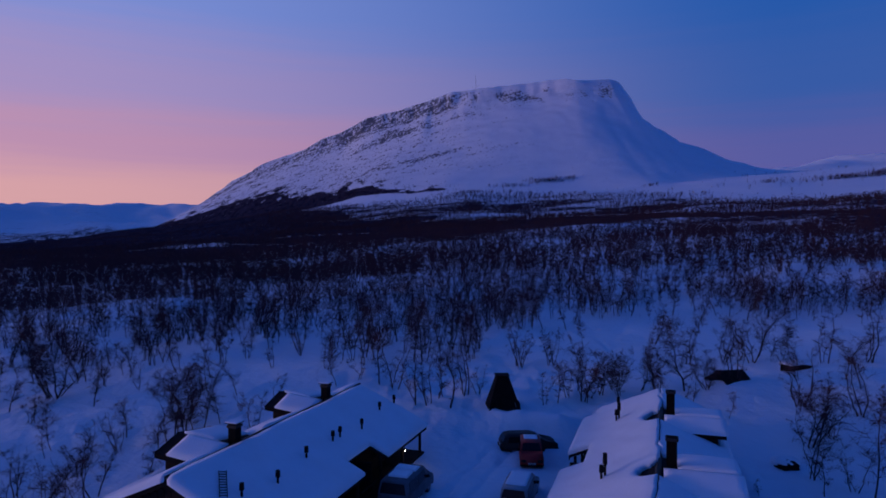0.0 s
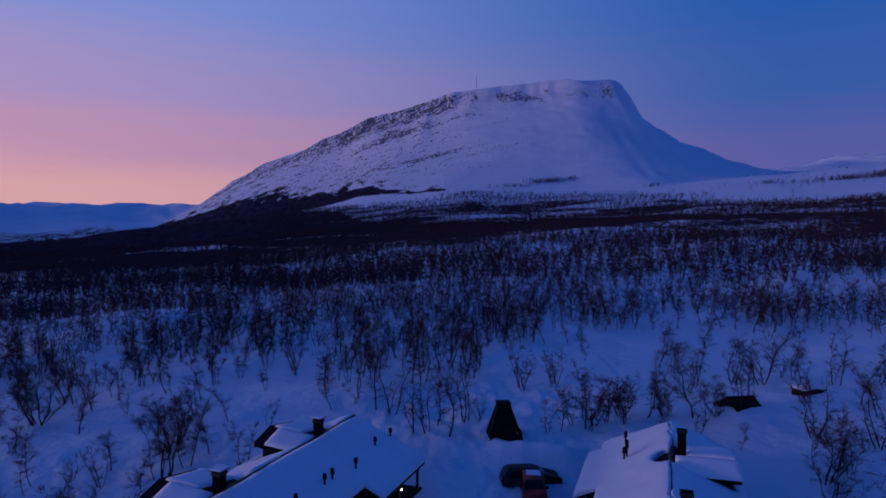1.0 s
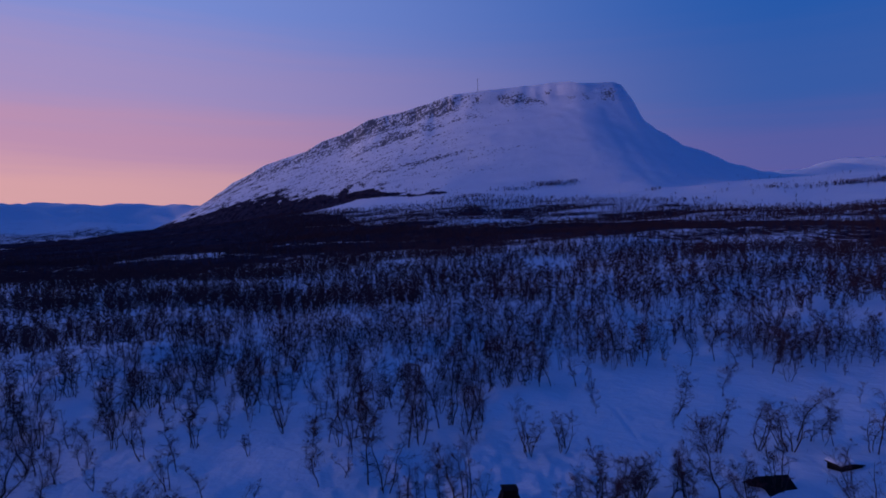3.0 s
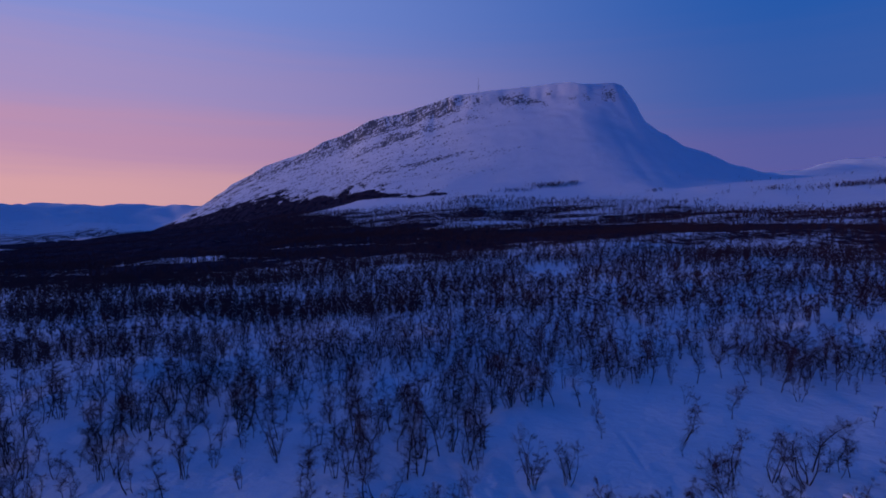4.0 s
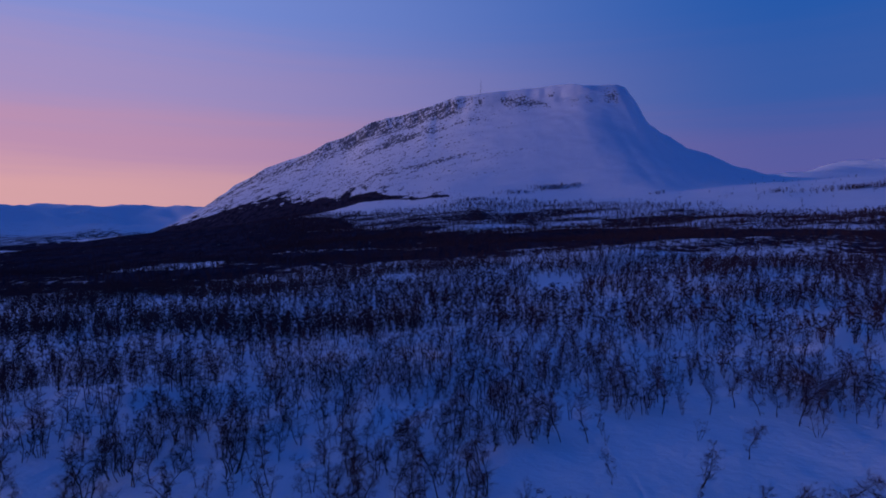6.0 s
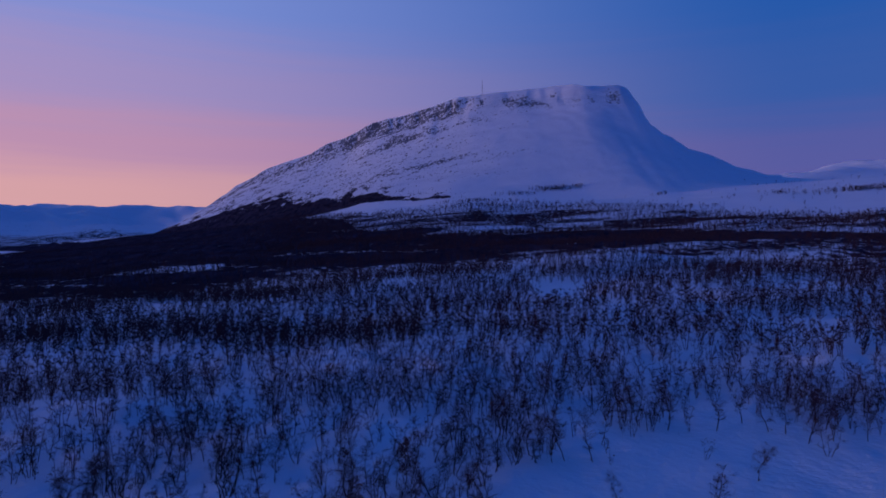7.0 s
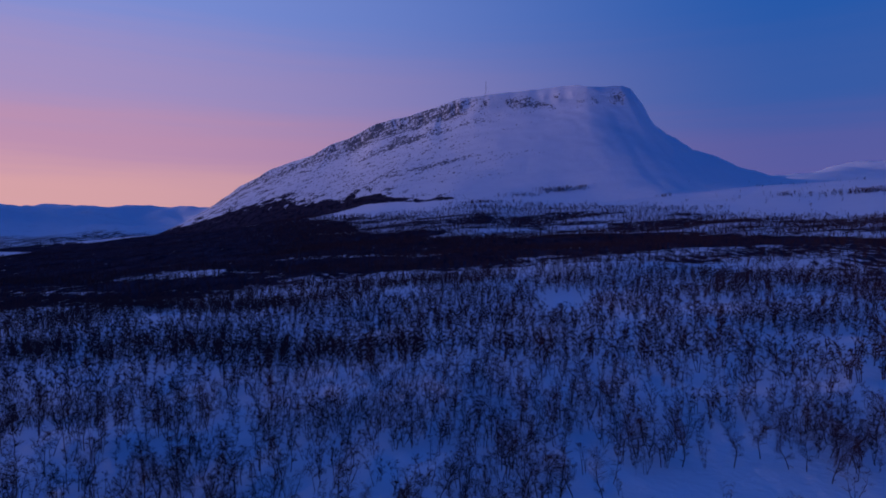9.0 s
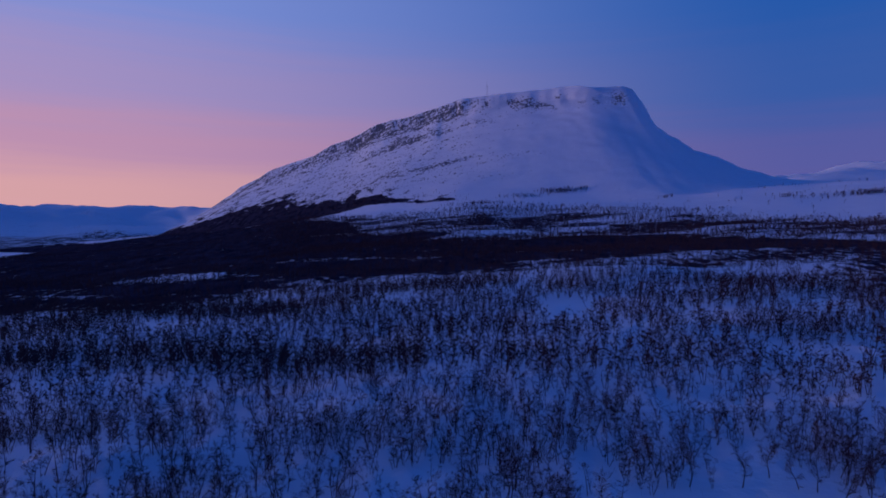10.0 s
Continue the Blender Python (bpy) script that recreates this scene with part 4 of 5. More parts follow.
def cabin(along, across, side, vents, length, U0=0.0, cut=0.0):
    """A pair of holiday cabins under one long roof. side: which way its yard lies."""
    x, y = on_plot(along, across)
    L, IN, OUT = length, 5.45, 4.9 if side > 0 else 4.0
    house = thing("cabin", pose(x, y, 0, 0, 0, math.degrees(HEAD)), "long dark wooden cabin with thick snow on its roof", "house", "cabins in the yard")
    S = side
    low = height(x, y) - 1.0

    def zin(u, v):
        return RIDGE_Z - PITCH_IN * np.abs(v)

    def zout(u, v):
        return RIDGE_Z - PITCH_OUT * np.abs(v)

    # walls: a gabled body, with the yard side set back under the eaves
    bm = B()
    w_in, w_out = 3.3, 4.2 if side > 0 else 3.4
    prism(bm, [(S * w_in, U0 + 0.5, low), (S * w_in, U0 + 0.5, zin(0, w_in) - 0.2), (0, U0 + 0.5, RIDGE_Z - 0.2), (-S * w_out, U0 + 0.5, zout(0, w_out) - 0.2), (-S * w_out, U0 + 0.5, low)], (0, L - U0 - 1.0, 0))
    part("wall", bm, WOOD, house)
    for u in (U0 + 0.44, L - 0.44):
        for k in range(18):
            v = -w_out + 0.05 + k * (w_in + w_out - 0.1) / 18
            topz = RIDGE_Z - 0.24 - (PITCH_IN if v > 0 else PITCH_OUT) * max(abs(v), abs(v + 0.36))
            part("board", box(B(), (S * v, u - 0.03, low), (S * (v + 0.38), u + 0.03, topz)), WOOD, house)
    # roof planes
    N0, N1, NV = 10.3, 13.5, 4.15
    thick = (0, 0, 0.16)
    bm = B()
    ring = [(0.02, U0), (IN, U0), (IN, N0), (NV, N0), (NV, N1), (IN, N1)] + ([(IN, L - cut), (4.5, L - cut), (4.5, L), (0.02, L)] if cut else [(IN, L), (0.02, L)])
    prism(bm, [(S * v, u, zin(u, v) - 0.16) for v, u in ring], thick)
    part("roof", bm, FELT, house, "yard side roof plane with a cut-out over the entrance")
    bm = B()
    prism(bm, [(-S * v, u, zout(u, v) - 0.16) for v, u in ((0.02, U0), (OUT, U0), (OUT, L), (0.02, L))], thick)
    part("roof", bm, FELT, house)
    # boards along the eaves and gables
    for v, u0, u1 in ((IN, U0, N0), (IN, N1, L - cut), (NV, N0, N1)):
        part("fascia", box(B(), (S * v, u0, zin(0, v) - 0.3), (S * (v + 0.04), u1, zin(0, v) + 0.02)), TAR, house)
    part("fascia", box(B(), (-S * OUT, U0, zout(0, OUT) - 0.3), (-S * (OUT + 0.04), L, zout(0, OUT) + 0.02)), TAR, house)
    for u in (U0 - 0.04, L):
        for sg, run, pz in ((S, 4.5 if cut and u > 5 else IN, PITCH_IN), (-S, OUT, PITCH_OUT)):
            bm = B()
            prism(bm, [(0, u, RIDGE_Z + 0.03), (sg * run, u, RIDGE_Z - pz * run + 0.03), (sg * run, u, RIDGE_Z - pz * run - 0.25), (0, u, RIDGE_Z - 0.25)], (0, 0.04, 0))
            part("barge_board", bm, TAR, house)
    crest = 0.24 if side > 0 else 0.1
    bm = B()
    prism(bm, [(-0.16, U0 - 0.02, RIDGE_Z - 0.05), (-0.05, U0 - 0.02, RIDGE_Z + crest), (0.05, U0 - 0.02, RIDGE_Z + crest), (0.16, U0 - 0.02, RIDGE_Z - 0.05)], (0, L - U0 + 0.04, 0))
    part("ridge_cap", bm, SHEET, house)
    # recessed entrance under the cut-out
    part("entrance_wall", box(B(), (S * 3.3, N0 + 0.3, low), (S * 3.36, N1 - 0.3, 2.6)), TAR, house)
    part("door", box(B(), (S * 3.36, N0 + 0.7, 0.25), (S * 3.41, N0 + 1.6, 2.25), 0.01), WOOD, house)
    part("door", box(B(), (S * 3.36, N1 - 1.6, 0.25), (S * 3.41, N1 - 0.7, 2.25), 0.01), WOOD, house)
    part("partition", box(B(), (S * 3.3, (N0 + N1) / 2 - 0.06, low), (S * 5.2, (N0 + N1) / 2 + 0.06, 2.3)), TAR, house)
    for u in (U0 + 0.3, 5.0, N0, N1, 17.0, L - cut - 0.3):
        part("post", box(B(), (S * 5.0, u - 0.08, low), (S * 5.16, u + 0.08, zin(0, 5.1) - 0.16), 0.01), WOOD, house)
    part("deck", box(B(), (S * 3.3, N0 - 3, low), (S * 5.3, L, 0.22)), WOOD, house)
    for zz in (0.55, 0.95):
        part("rail", box(B(), (S * 5.25, N0 + 0.1, zz), (S * 5.33, N1 - 0.1, zz + 0.08)), WOOD, house)
    for u in (2.6, 7.6, 16.4, 18.8):
        w = part("window_frame", box(B(), (S * 3.3, u - 0.5, 0.95), (S * 3.37, u + 0.5, 1.95), 0.01), WOOD, house)
        part("pane", box(B(), (S * 3.372, u - 0.42, 1.03), (S * 3.38, u + 0.42, 1.87)), GLASS, w)
    # chimneys and the raised cross roofs on the outer side
    for u in (6.0, 15.9):
        chimney(house, -S * (0.25 if side > 0 else 0.62), u, RIDGE_Z + (-0.1 if side > 0 else 0.38), side > 0)
        cross_roof(house, S, u - 0.45, zout)
    for v, u, tall in vents:
        roof_vent(house, S * v, u, RIDGE_Z - PITCH_IN * v + 0.3, tall)
    # snow
    snow_pad("roof_snow", house, U0 - 0.12, L + 0.12, S * (0.2 if side > 0 else 0.05), S * (IN + 0.12), zin, 0.42, [(N0 - 0.05, N1 + 0.05, S * (NV + 0.05), S * 9)] + ([(L - cut + 0.1, L + 1, S * 4.6, S * 9)] if cut else []), seed=71, label="thick smooth snow on the roof",
             melts=RIDGE_GAPS if side < 0 else (), ridge=True)
    snow_pad("roof_snow", house, U0 - 0.12, L + 0.12, -S * 0.05, -S * (OUT + 0.12), zout, 0.40, [(u - 0.45 - (1.85 if side > 0 else 1.3), u - 0.45 + (2.85 if side > 0 else 2.5), -S * 0.1, -S * (3.75 if side > 0 else 3.3)) for u in (6.0, 15.9)], seed=75, ridge=True, melts=RIDGE_GAPS if side < 0 else ())
    return house


def cross_roof(house, S, u, zout):
    """A raised low roof that runs out from the ridge over an outer room and tips up towards its end."""
    R, near, far, zr = 3.7, 1.75, 2.75, RIDGE_Z + (0.1 if S > 0 else 0.0)
    steep, flat, tip = (0.34, 0.16, 0.10) if S > 0 else (0.20, 0.08, 0.015)

    def zn(uu, vv):
        return zr - np.where(uu < u, steep, flat) * np.abs(uu - u) + tip * np.abs(vv)

    a, b = u - near + 0.35, u + far - 0.35
    bm = B()
    w0, w1 = 0.5, R - 0.4
    prism(bm, [(-S * w0, a, 1.0), (-S * w0, a, float(zn(a, w0)) - 0.15), (-S * w1, a, float(zn(a, w1)) - 0.15), (-S * w1, a, 1.0)], (0, u - a, 0))
    part("outer_room", bm, TAR, house)
    bm = B()
    prism(bm, [(-S * w0, u, 1.0), (-S * w0, u, float(zn(b, w0)) - 0.15), (-S * w1, u, float(zn(b, w1)) - 0.15), (-S * w1, u, 1.0)], (0, b - u, 0))
    part("outer_room", bm, TAR, house)
    for k in range(8):
        v = w0 + 0.02 + k * (w1 - w0 - 0.04) / 8
        part("board", box(B(), (-S * v, a - 0.06, 1.0), (-S * (v + 0.34), a - 0.002, float(zn(a, v)) - 0.16)), WOOD, house)
    for p, q in ((u - near, u), (u, u + far)):
        bm = B()
        prism(bm, [(-S * v, uu, float(zn(uu, v)) - 0.14) for v, uu in ((0.2, p), (R, p), (R, q), (0.2, q))], (0, 0, 0.14))
        part("cross_roof", bm, FELT, house)
    for p in (u - near - 0.05, u + far):
        bm = B()
        prism(bm, [(-S * 0.6, p, float(zn(p, 0.6)) - 0.24), (-S * R, p, float(zn(p, R)) - 0.24), (-S * R, p, float(zn(p, R)) + 0.01), (-S * 0.6, p, float(zn(p, 0.6)) + 0.01)], (0, 0.05, 0))
        part("fascia", bm, TAR, house)
    for p, q in ((u - near, u), (u, u + far)):
        bm = B()
        prism(bm, [(-S * R, p, float(zn(p, R)) + 0.02), (-S * R, q, float(zn(q, R)) + 0.02), (-S * R, q, float(zn(q, R)) - 0.28), (-S * R, p, float(zn(p, R)) - 0.28)], (-S * 0.05, 0, 0))
        part("barge_board", bm, TAR, house)
    snow_pad("roof_snow", house, u - near - (0.0 if S > 0 else 0.12), u - (0.06 if S > 0 else 0.12), -S * 0.25, -S * (R - 0.75 if S > 0 else R + 0.14), zn, 0.24 if S > 0 else 0.36, round_=0.5 if S > 0 else 0.22, seed=81)
    snow_pad("roof_snow", house, u + (0.06 if S > 0 else 0.14), u + far + 0.1, -S * (1.2 if S > 0 else 0.9), -S * (R - 0.35 if S > 0 else R + 0.05), zn, 0.2 if S > 0 else 0.32, round_=0.4 if S > 0 else 0.22, seed=85)


GLASS = material("dark_window_glass", (0.012, 0.013, 0.017), 0.12, 0.9)
GLASS.node_tree.nodes["Principled BSDF"].inputs["Specular IOR Level"].default_value = 0.2

LEFT_VENTS = ((3.0, 2.3, 0.75), (3.4, 4.7, 0.75), (3.05, 8.0, 0.75), (3.0, 11.1, 0.7), (3.0, 12.0, 0.7), (3.3, 14.4, 0.7), (2.9, 18.0, 0.7), (3.0, 20.3, 0.7))
RIGHT_VENTS = ((2.75, 5.9, 0.8), (2.6, 6.25, 1.25), (2.8, 16.9, 0.8), (2.65, 17.2, 1.15), (2.9, 20.2, 0.9))


def roof_ladder(house, top, foot, wide):
    """A ladder that lies askew on the snowed-in yard side of a roof: ends and width as (across, along)."""
    def at(v, u):
        return (v, u, RIDGE_Z - PITCH_IN * v + 0.56)

    rails = []
    for sg in (-0.5, 0.5):
        rails.append(part("ladder_rail", tube(B(), at(top[0] + sg * wide[0], top[1] + sg * wide[1]), at(foot[0] + sg * wide[0], foot[1] + sg * wide[1]), 0.025, 0.025, 6), PIPE, house))
    for k in range(10):
        f = (k + 0.5) / 10
        v, u = top[0] + f * (foot[0] - top[0]), top[1] + f * (foot[1] - top[1])
        part("rung", tube(B(), at(v - wide[0] / 2, u - wide[1] / 2), at(v + wide[0] / 2, u + wide[1] / 2), 0.022, 0.022, 6), PIPE, rails[0])


left_cabin = cabin(22.9, -22.15, 1, LEFT_VENTS, 20.6, 0.6)
cabin(27.0, -0.3, -1, RIGHT_VENTS, 22.5, 0.0, 1.5)
roof_ladder(left_cabin, (1.45, 2.85), (2.7, 1.35), (0.2, 0.3))


def porch_lamp():
    x, y = on_plot(22.9 + 16.95, -22.15 + 5.3)
    lamp = thing("porch_lamp", pose(x, y, 1.42, 0, 0, math.degrees(HEAD)), "lit white lamp under the eaves of a cabin", "lamp")
    bm = B()
    bmesh.ops.create_uvsphere(bm, u_segments=14, v_segments=10, radius=0.045)
    part("globe", bm, LAMP, lamp)
    part("bracket", box(B(), (-0.16, -0.03, 0.02), (0, 0.03, 0.08), 0.005), SHEET, lamp)
    part("cap", tube(B(), (0, 0, 0.1), (0, 0, 0.2), 0.1, 0.06, 12), SHEET, lamp)
    l = new("porch_light", bpy.data.lights.new("porch_light", "POINT"))
    l.data.energy, l.data.shadow_soft_size, l.data.color = 5.0, 0.04, (1, 0.85, 0.65)
    l.location = (x + 0.3, y - 0.1, 1.4)


porch_lamp()


# ---- the kota and the sheds ----
def kota():
    x, y = 5.1, 54.6
    z = height(x, y) - 0.35
    k = thing("kota", pose(x, y, z, 0, 0, 4), "dark tarred pyramid hut with a cut-off top in snow", "hut")
    H, b, t = 3.3, 1.62, 0.5
    bm = B()
    lo = [bm.verts.new(p) for p in ((-b, -b, -0.5), (b, -b, -0.5), (b, b, -0.5), (-b, b, -0.5))]
    hi = [bm.verts.new(p) for p in ((-t, -t, H), (t, -t, H), (t, t, H), (-t, t, H))]
    bm.faces.new(hi)
    bm.faces.new(lo[::-1])
    for i in range(4):
        bm.faces.new((lo[i], lo[(i + 1) % 4], hi[(i + 1) % 4], hi[i]))
    part("shell", bm, TAR, k)
    n = 9
    for sd in range(2):
        for i in range(n):
            f0, f1 = -1 + 2 * i / n + 0.02, -1 + 2 * (i + 1) / n - 0.02
            bm = B()
            quad = [(f0 * b, -b, 0), (f1 * b, -b, 0), (f1 * t, -t, H + 0.05), (f0 * t, -t, H + 0.05)]
            if sd:
                quad = [(-p[1], p[0], p[2]) for p in quad]
            off = (0, -0.035, 0.01) if not sd else (0.035, 0, 0.01)
            prism(bm, [tuple(a + c * 0.2 for a, c in zip(p, off)) for p in quad], off)
            part("board", bm, TAR, k)
    part("smoke_lid", box(B(), (-0.62, -0.62, H + 0.12), (0.62, 0.62, H + 0.18), 0.02), TAR, k)
    bm = B()
    prism(bm, [(0.95, -1.25, 1.1), (1.38, -1.3, 0.0), (1.38, 1.3, 0.0), (0.62, 0.55, 2.4), (0.62, -0.5, 2.4)], (0.16, 0, 0.04))
    bmesh.ops.bevel(bm, geom=bm.edges[:], offset=0.05, segments=2, affect="EDGES")
    part("snow_patch", bm, ROOF_SNOW, k)
    part("lean_to", box(B(), (1.0, -0.9, -0.5), (1.45, 0.2, 1.2), 0.03), TAR, k)


kota()


def shed(x, y, turn, w, d, wall, rise, snow, label, hang=0.3, sunk=0.0):
    z = height(x, y) - sunk
    s = thing("shed", pose(x, y, z, 0, 0, turn), label, "shed")
    bm = B()
    prism(bm, [(-w / 2, -d / 2, -0.6), (w / 2, -d / 2, -0.6), (w / 2, -d / 2, wall), (0, -d / 2, wall + rise), (-w / 2, -d / 2, wall)], (0, d, 0))
    part("wall", bm, TAR, s)
    n = int(w / 0.22)
    for i in range(n):
        a = -w / 2 + i * w / n
        zt = wall + rise * (1 - max(abs(a), abs(a + w / n)) / (w / 2))
        part("board", box(B(), (a + 0.01, -d / 2 - 0.03, -0.6), (a + w / n - 0.01, -d / 2 - 0.002, zt)), TAR, s)
    for sg in (-1, 1):
        bm = B()
        e = w / 2 + hang
        prism(bm, [(0, -d / 2 - hang, wall + rise), (sg * e, -d / 2 - hang, wall - rise * hang / (w / 2)), (sg * e, d / 2 + hang, wall - rise * hang / (w / 2)), (0, d / 2 + hang, wall + rise)], (0, 0, 0.12))
        part("roof", bm, FELT, s)
    if snow:
        e = w / 2 + hang

        def zf(u, v):
            return wall + rise + 0.12 - (rise / (w / 2)) * np.abs(v)
        for sg in (-1, 1):
            snow_pad("roof_snow", s, -d / 2 - hang, d / 2 + hang, 0.0, sg * e, zf, snow, seed=91 + sg)
    return s


shed(26.5, 58.2, -80, 3.3, 2.1, 0.15, 1.0, 0, "low dark roofed shed half buried in snow", sunk=0.45)
shed(34.7, 62.0, 12, 2.1, 1.6, 0.75, 0.15, 0.26, "small dark hut under a thick snow cap", hang=0.12, sunk=0.35)


def snowy_rock(x, y):
    rng = random.Random(5)
    z = height(x, y)
    t = thing("rock", pose(x, y, z, 0, 0, -12), "dark rock poking out from under a mound of snow", "rock")
    bm = B()
    bmesh.ops.create_icosphere(bm, subdivisions=4, radius=1.0)
    for v in bm.verts:
        n = float(fbm(np.array([v.co.x * 1.3 + v.co.z]), np.array([v.co.y * 1.3 - v.co.z]), 0.7, 3, 131)[0])
        v.co *= 1 + 0.9 * n
        v.co.x, v.co.y, v.co.z = v.co.x * 0.75, v.co.y * 0.5, v.co.z * 0.45
    part("stone", bm, TAR, t)
    bm = B()
    bmesh.ops.create_icosphere(bm, subdivisions=4, radius=1.0)
    for v in bm.verts:
        n = float(fbm(np.array([v.co.x]), np.array([v.co.y]), 0.6, 3, 137)[0])
        v.co.x, v.co.y, v.co.z = v.co.x * 0.95 * (1 + 0.4 * n), v.co.y * 0.8 + 0.4, v.co.z * 0.36 * (1 + 1.2 * n) + 0.26
    for f in bm.faces:
        f.smooth = True
    part("snow_cap", bm, ROOF_SNOW, t)


snowy_rock(23.75, 43.2)


# ---- vehicles in the yard ----
TYRE = material("tyre_rubber", (0.015, 0.015, 0.016), 0.9, 0.7, 5, 40)
RIM = material("grey_rim", (0.3, 0.3, 0.32), 0.4, 0.7, 5, 40, 0, 0.8)
RED_GLASS = material("tail_lamp_glass", (0.25, 0.01, 0.01), 0.2, 0.7)
PLATE = material("plate_white", (0.6, 0.6, 0.6), 0.5, 0.9)
PAINT_BAR = material("plate_print", (0.02, 0.02, 0.03), 0.6, 0.9)


def vehicle(name, x, y, turn, paint, profile, glass, width, wheels, label, snow=(), hood=0.12, sink=0.08):
    """profile: outline from the side, rear at -, nose at +; glass: (from, to, low, high) along the side; the roof narrows by hood."""
    z = height(x, y) - sink
    car = thing(name, pose(x, y, z, 0, 0, turn), label, "car", "cars in the snowy yard")
    zmax = max(p[1] for p in profile)
    belt = 0.58 * zmax

    def half(zz):
        return width / 2 - hood * max(0.0, (zz - belt) / (zmax - belt))

    bm = B()
    a = [bm.verts.new((-half(pz), py, pz)) for py, pz in profile]
    c = [bm.verts.new((half(pz), py, pz)) for py, pz in profile]
    bm.faces.new(a)
    bm.faces.new(c[::-1])
    n = len(profile)
    for i in range(n):
        bm.faces.new((a[i], c[i], c[(i + 1) % n], a[(i + 1) % n]))
    bmesh.ops.bevel(bm, geom=[e for e in bm.edges if e.calc_length() > 0.12], offset=0.05, segments=2, affect="EDGES")
    for f in bm.faces:
        f.smooth = True
    part("body", bm, paint, car)
    y0, y1, lo, hi = glass
    for sg in (-1, 1):
        m = (y0 + y1) / 2
        for p, q in ((y0, m - 0.04), (m + 0.04, y1)):
            bm = B()
            x0, x1 = sg * (half(lo) + 0.006), sg * (half(hi) + 0.006)
            sl = 0.25 if q == y1 else 0.0
            prism(bm, [(x0, p, lo), (x0, q + sl, lo), (x1, q - 0.05, hi), (x1, p + 0.08, hi)], (sg * 0.012, 0, 0))
            part("side_window", bm, GLASS, car)
    # rear and front screens follow the outline
    roof = [p for p in profile if p[1] > 0.93 * zmax]
    ry, fy = min(p[0] for p in roof), max(p[0] for p in roof)
    rear = [p for p in profile if p[0] < ry and p[1] > 0.5 * zmax] or [(ry - 0.05, 0.62 * zmax)]
    rp = max(rear, key=lambda p: p[1])
    front = max([p for p in profile if p[0] > fy and p[1] > 0.5 * zmax], key=lambda p: p[1])
    for nm, (py, pz), (qy, qz), sgn in (("rear_window", rp, (ry, zmax), -1), ("windscreen", front, (fy, zmax), 1)):
        w0, w1 = half(pz) - 0.12, half(qz) - 0.14
        k0, k1 = 0.1, 0.86
        A0 = (py + (qy - py) * k0, pz + (qz - pz) * k0)
        A1 = (py + (qy - py) * k1, pz + (qz - pz) * k1)
        bm = B()
        o = sgn * 0.012
        prism(bm, [(-w0, A0[0] + o, A0[1]), (w0, A0[0] + o, A0[1]), (w1, A1[0] + o, A1[1]), (-w1, A1[0] + o, A1[1])], (0, sgn * 0.015, 0.008))
        part(nm, bm, GLASS, car)
    back = min(p[0] for p in profile)
    nose = max(p[0] for p in profile)
    for sg in (-1, 1):
        part("tail_lamp", box(B(), (sg * (width / 2 - 0.05), back - 0.02, 0.62 * belt / 0.58 * 0.9), (sg * (width / 2 - 0.24), back + 0.06, 0.98 * belt), 0.015), RED_GLASS, car)
        part("headlight", box(B(), (sg * (width / 2 - 0.08), nose - 0.1, 0.55), (sg * (width / 2 - 0.42), nose + 0.01, 0.72), 0.02), GLASS, car)
        part("wing_mirror", box(B(), (sg * (width / 2 - 0.02), fy + 0.05, belt + 0.02), (sg * (width / 2 + 0.17), fy + 0.18, belt + 0.18), 0.03), TAR, car)
    part("bumper", box(B(), (-width / 2 + 0.04, back - 0.07, 0.32), (width / 2 - 0.04, back + 0.1, 0.55), 0.04), TAR, car)
    pl = part("number_plate", box(B(), (-0.26, back - 0.085, 0.6), (0.26, back - 0.06, 0.72)), PLATE, car)
    part("print", box(B(), (-0.2, back - 0.09, 0.635), (0.2, back - 0.0855, 0.685)), PAINT_BAR, pl)
    pl = part("number_plate", box(B(), (-0.26, nose + 0.035, 0.42), (0.26, nose + 0.06, 0.54)), PLATE, car)
    part("print", box(B(), (-0.2, nose + 0.0605, 0.455), (0.2, nose + 0.065, 0.505)), PAINT_BAR, pl)
    part("bumper", box(B(), (-width / 2 + 0.04, nose - 0.1, 0.26), (width / 2 - 0.04, nose + 0.05, 0.4), 0.04), TAR, car)
    for wy in wheels:
        for sg in (-1, 1):
            xw = sg * (width / 2 - 0.02)
            wl = part("wheel", tube(B(), (xw - sg * 0.2, wy, 0.31), (xw, wy, 0.31), 0.31, 0.31, 20), TYRE, car)
            part("rim", tube(B(), (xw - sg * 0.02, wy, 0.31), (xw + sg * 0.012, wy, 0.31), 0.2, 0.18, 14), RIM, wl)
    for (u0, u1, depth, hw, zz) in snow:
        snow_pad("snow_cap", car, u0, u1, -hw, hw, lambda u, v: zz + 0.0 * u, depth, round_=0.3, step=0.12, seed=int(x * 7) + 3)
    return car


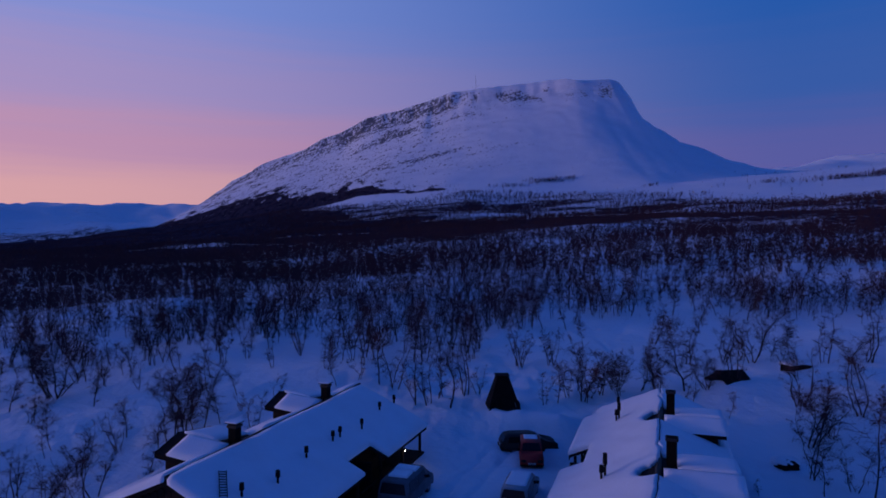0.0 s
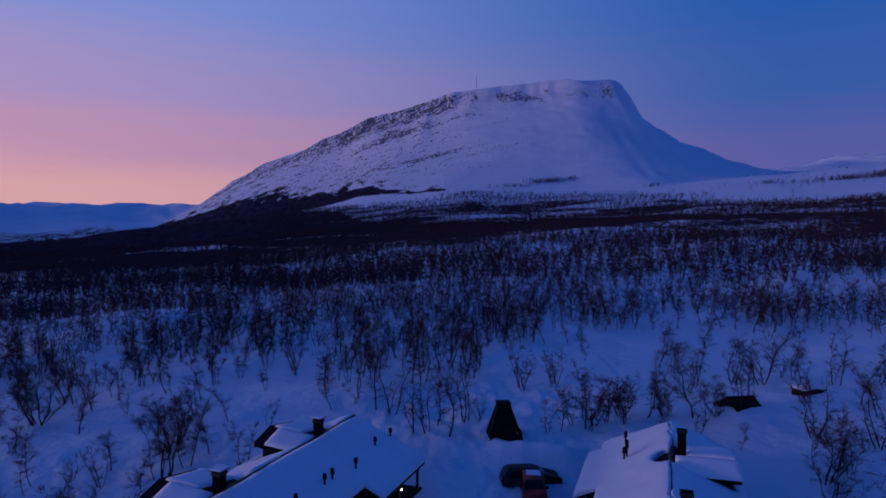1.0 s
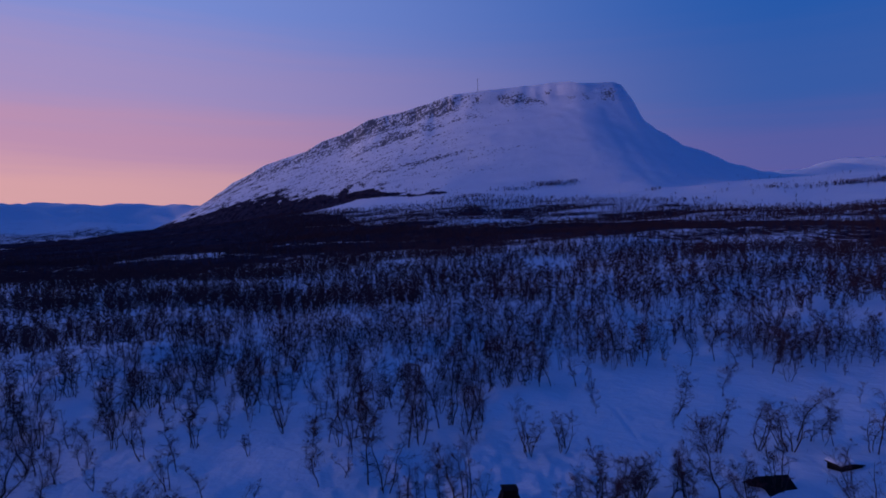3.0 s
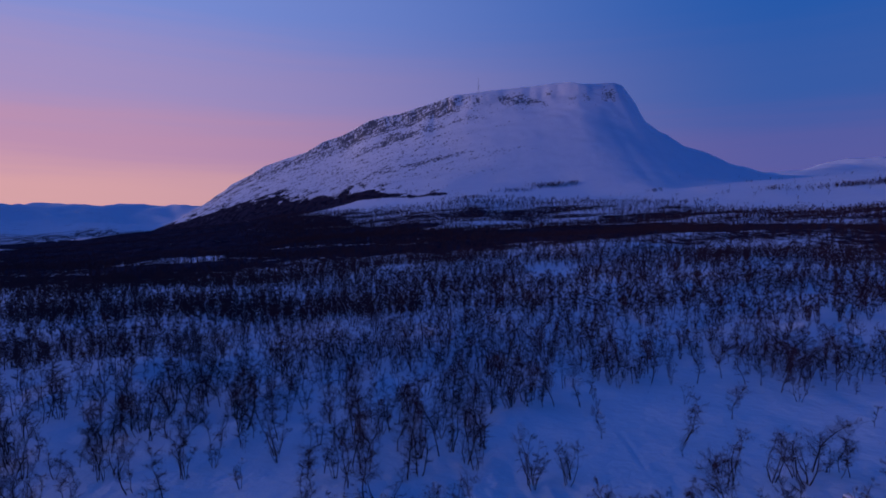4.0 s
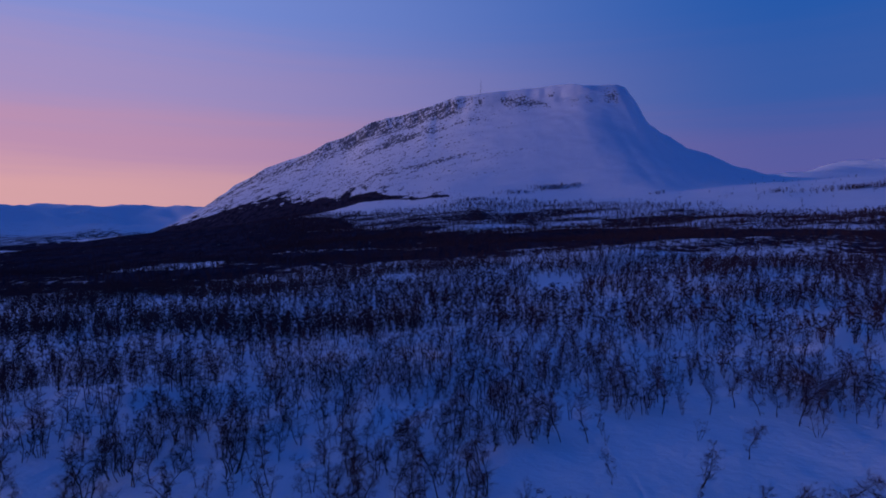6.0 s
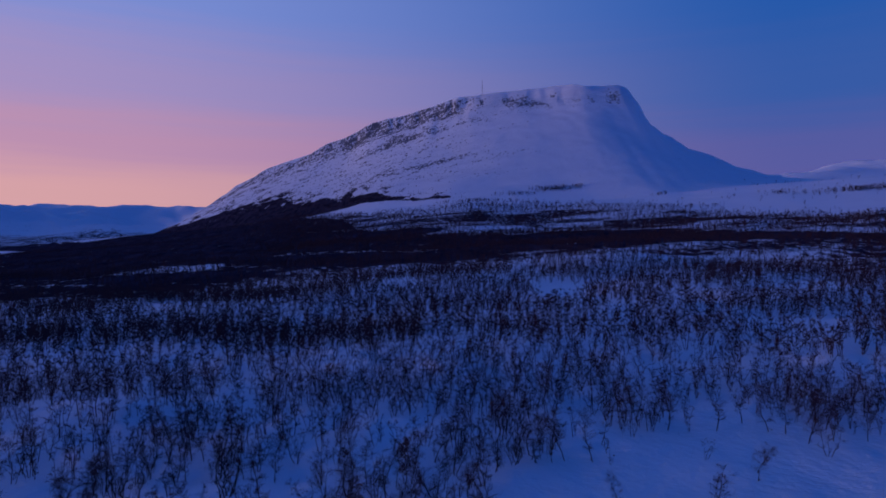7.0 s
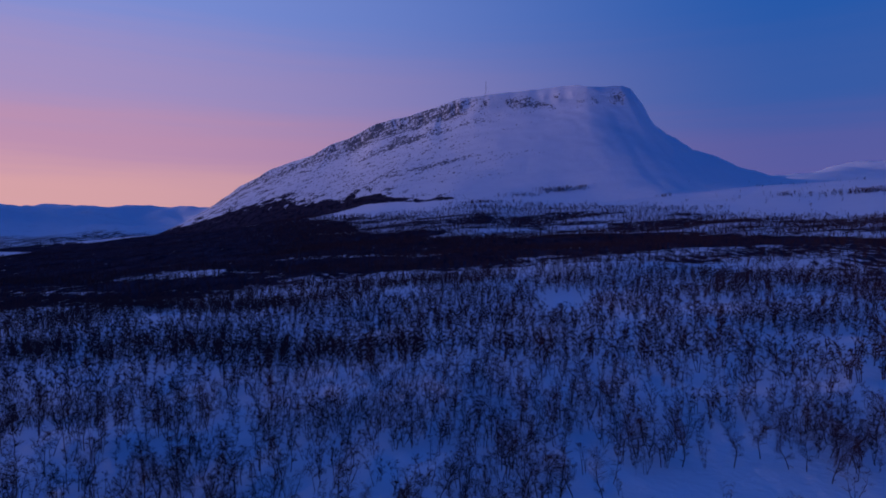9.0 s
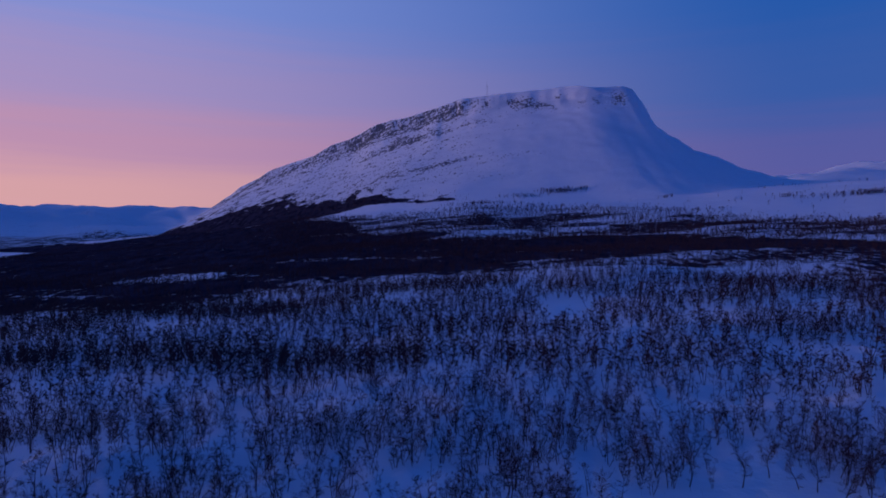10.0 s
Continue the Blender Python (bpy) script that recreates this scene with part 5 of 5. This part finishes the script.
RED = material("dark_red_paint", (0.5, 0.012, 0.008), 0.5, 0.7, 1.5, 20)
BLACK = material("black_paint", (0.005, 0.005, 0.006), 0.6, 0.7, 1.5, 20)
WHITE = material("silver_white_paint", (0.36, 0.36, 0.38), 0.4, 0.85, 1.5, 20)
HATCH = ((-1.85, 0.28), (-1.9, 0.6), (-1.82, 0.95), (-1.5, 1.42), (-1.2, 1.5), (0.1, 1.5), (0.45, 1.42), (1.05, 0.98), (1.75, 0.82), (1.92, 0.62), (1.95, 0.3))
LOW = ((-2.25, 0.3), (-2.3, 0.6), (-2.22, 0.92), (-1.95, 1.3), (-1.6, 1.38), (0.1, 1.38), (0.5, 1.3), (1.2, 0.94), (2.15, 0.8), (2.3, 0.58), (2.32, 0.32))
MPV = ((-2.25, 0.3), (-2.3, 0.7), (-2.26, 1.04), (-2.1, 1.6), (-1.9, 1.68), (0.3, 1.68), (0.7, 1.6), (1.5, 1.08), (2.2, 0.9), (2.34, 0.66), (2.34, 0.32))
VAN = ((-2.3, 0.32), (-2.34, 0.8), (-2.3, 1.15), (-2.16, 1.86), (-2.0, 1.94), (0.55, 1.94), (0.95, 1.86), (1.7, 1.18), (2.3, 0.98), (2.42, 0.7), (2.42, 0.34))
COMPACT = tuple((a * 0.93, b * 1.03) for a, b in LOW)
CITY = tuple((a * 0.93, b * 1.06) for a, b in HATCH)
vehicle("hatchback", 6.35, 45.5, 175, RED, CITY, (-1.25, 0.33, 1.0, 1.48), 1.64, (-1.1, 1.17), "small dark red hatchback parked on snow", snow=((-1.1, -0.15, 0.07, 0.5, 1.58),))
vehicle("compact_car", 6.5, 48.15, -84, BLACK, COMPACT, (-1.7, 0.4, 0.93, 1.34), 1.66, (-1.25, 1.3), "black car parked crosswise behind a red hatchback", sink=0.36)
vehicle("estate_car", 4.75, 38.6, -17, WHITE, MPV, (-1.9, 0.6, 1.05, 1.56), 1.72, (-1.45, 1.5), "silver estate car with snow on its roof", snow=((-1.6, 0.5, 0.1, 0.62, 1.67),))
FROSTED = material("frosted_grey_paint", (0.13, 0.13, 0.15), 0.6, 0.5, 1.2, 9)
vehicle("van", -2.25, 39.0, -18, FROSTED, VAN, (-1.9, 0.8, 1.15, 1.78), 1.9, (-1.5, 1.5), "frosted grey van with snow patches on its roof", snow=((-1.5, -0.5, 0.16, 0.6, 1.93), (-0.3, 0.5, 0.12, 0.7, 1.93), (1.75, 2.35, 0.12, 0.8, 0.98)))
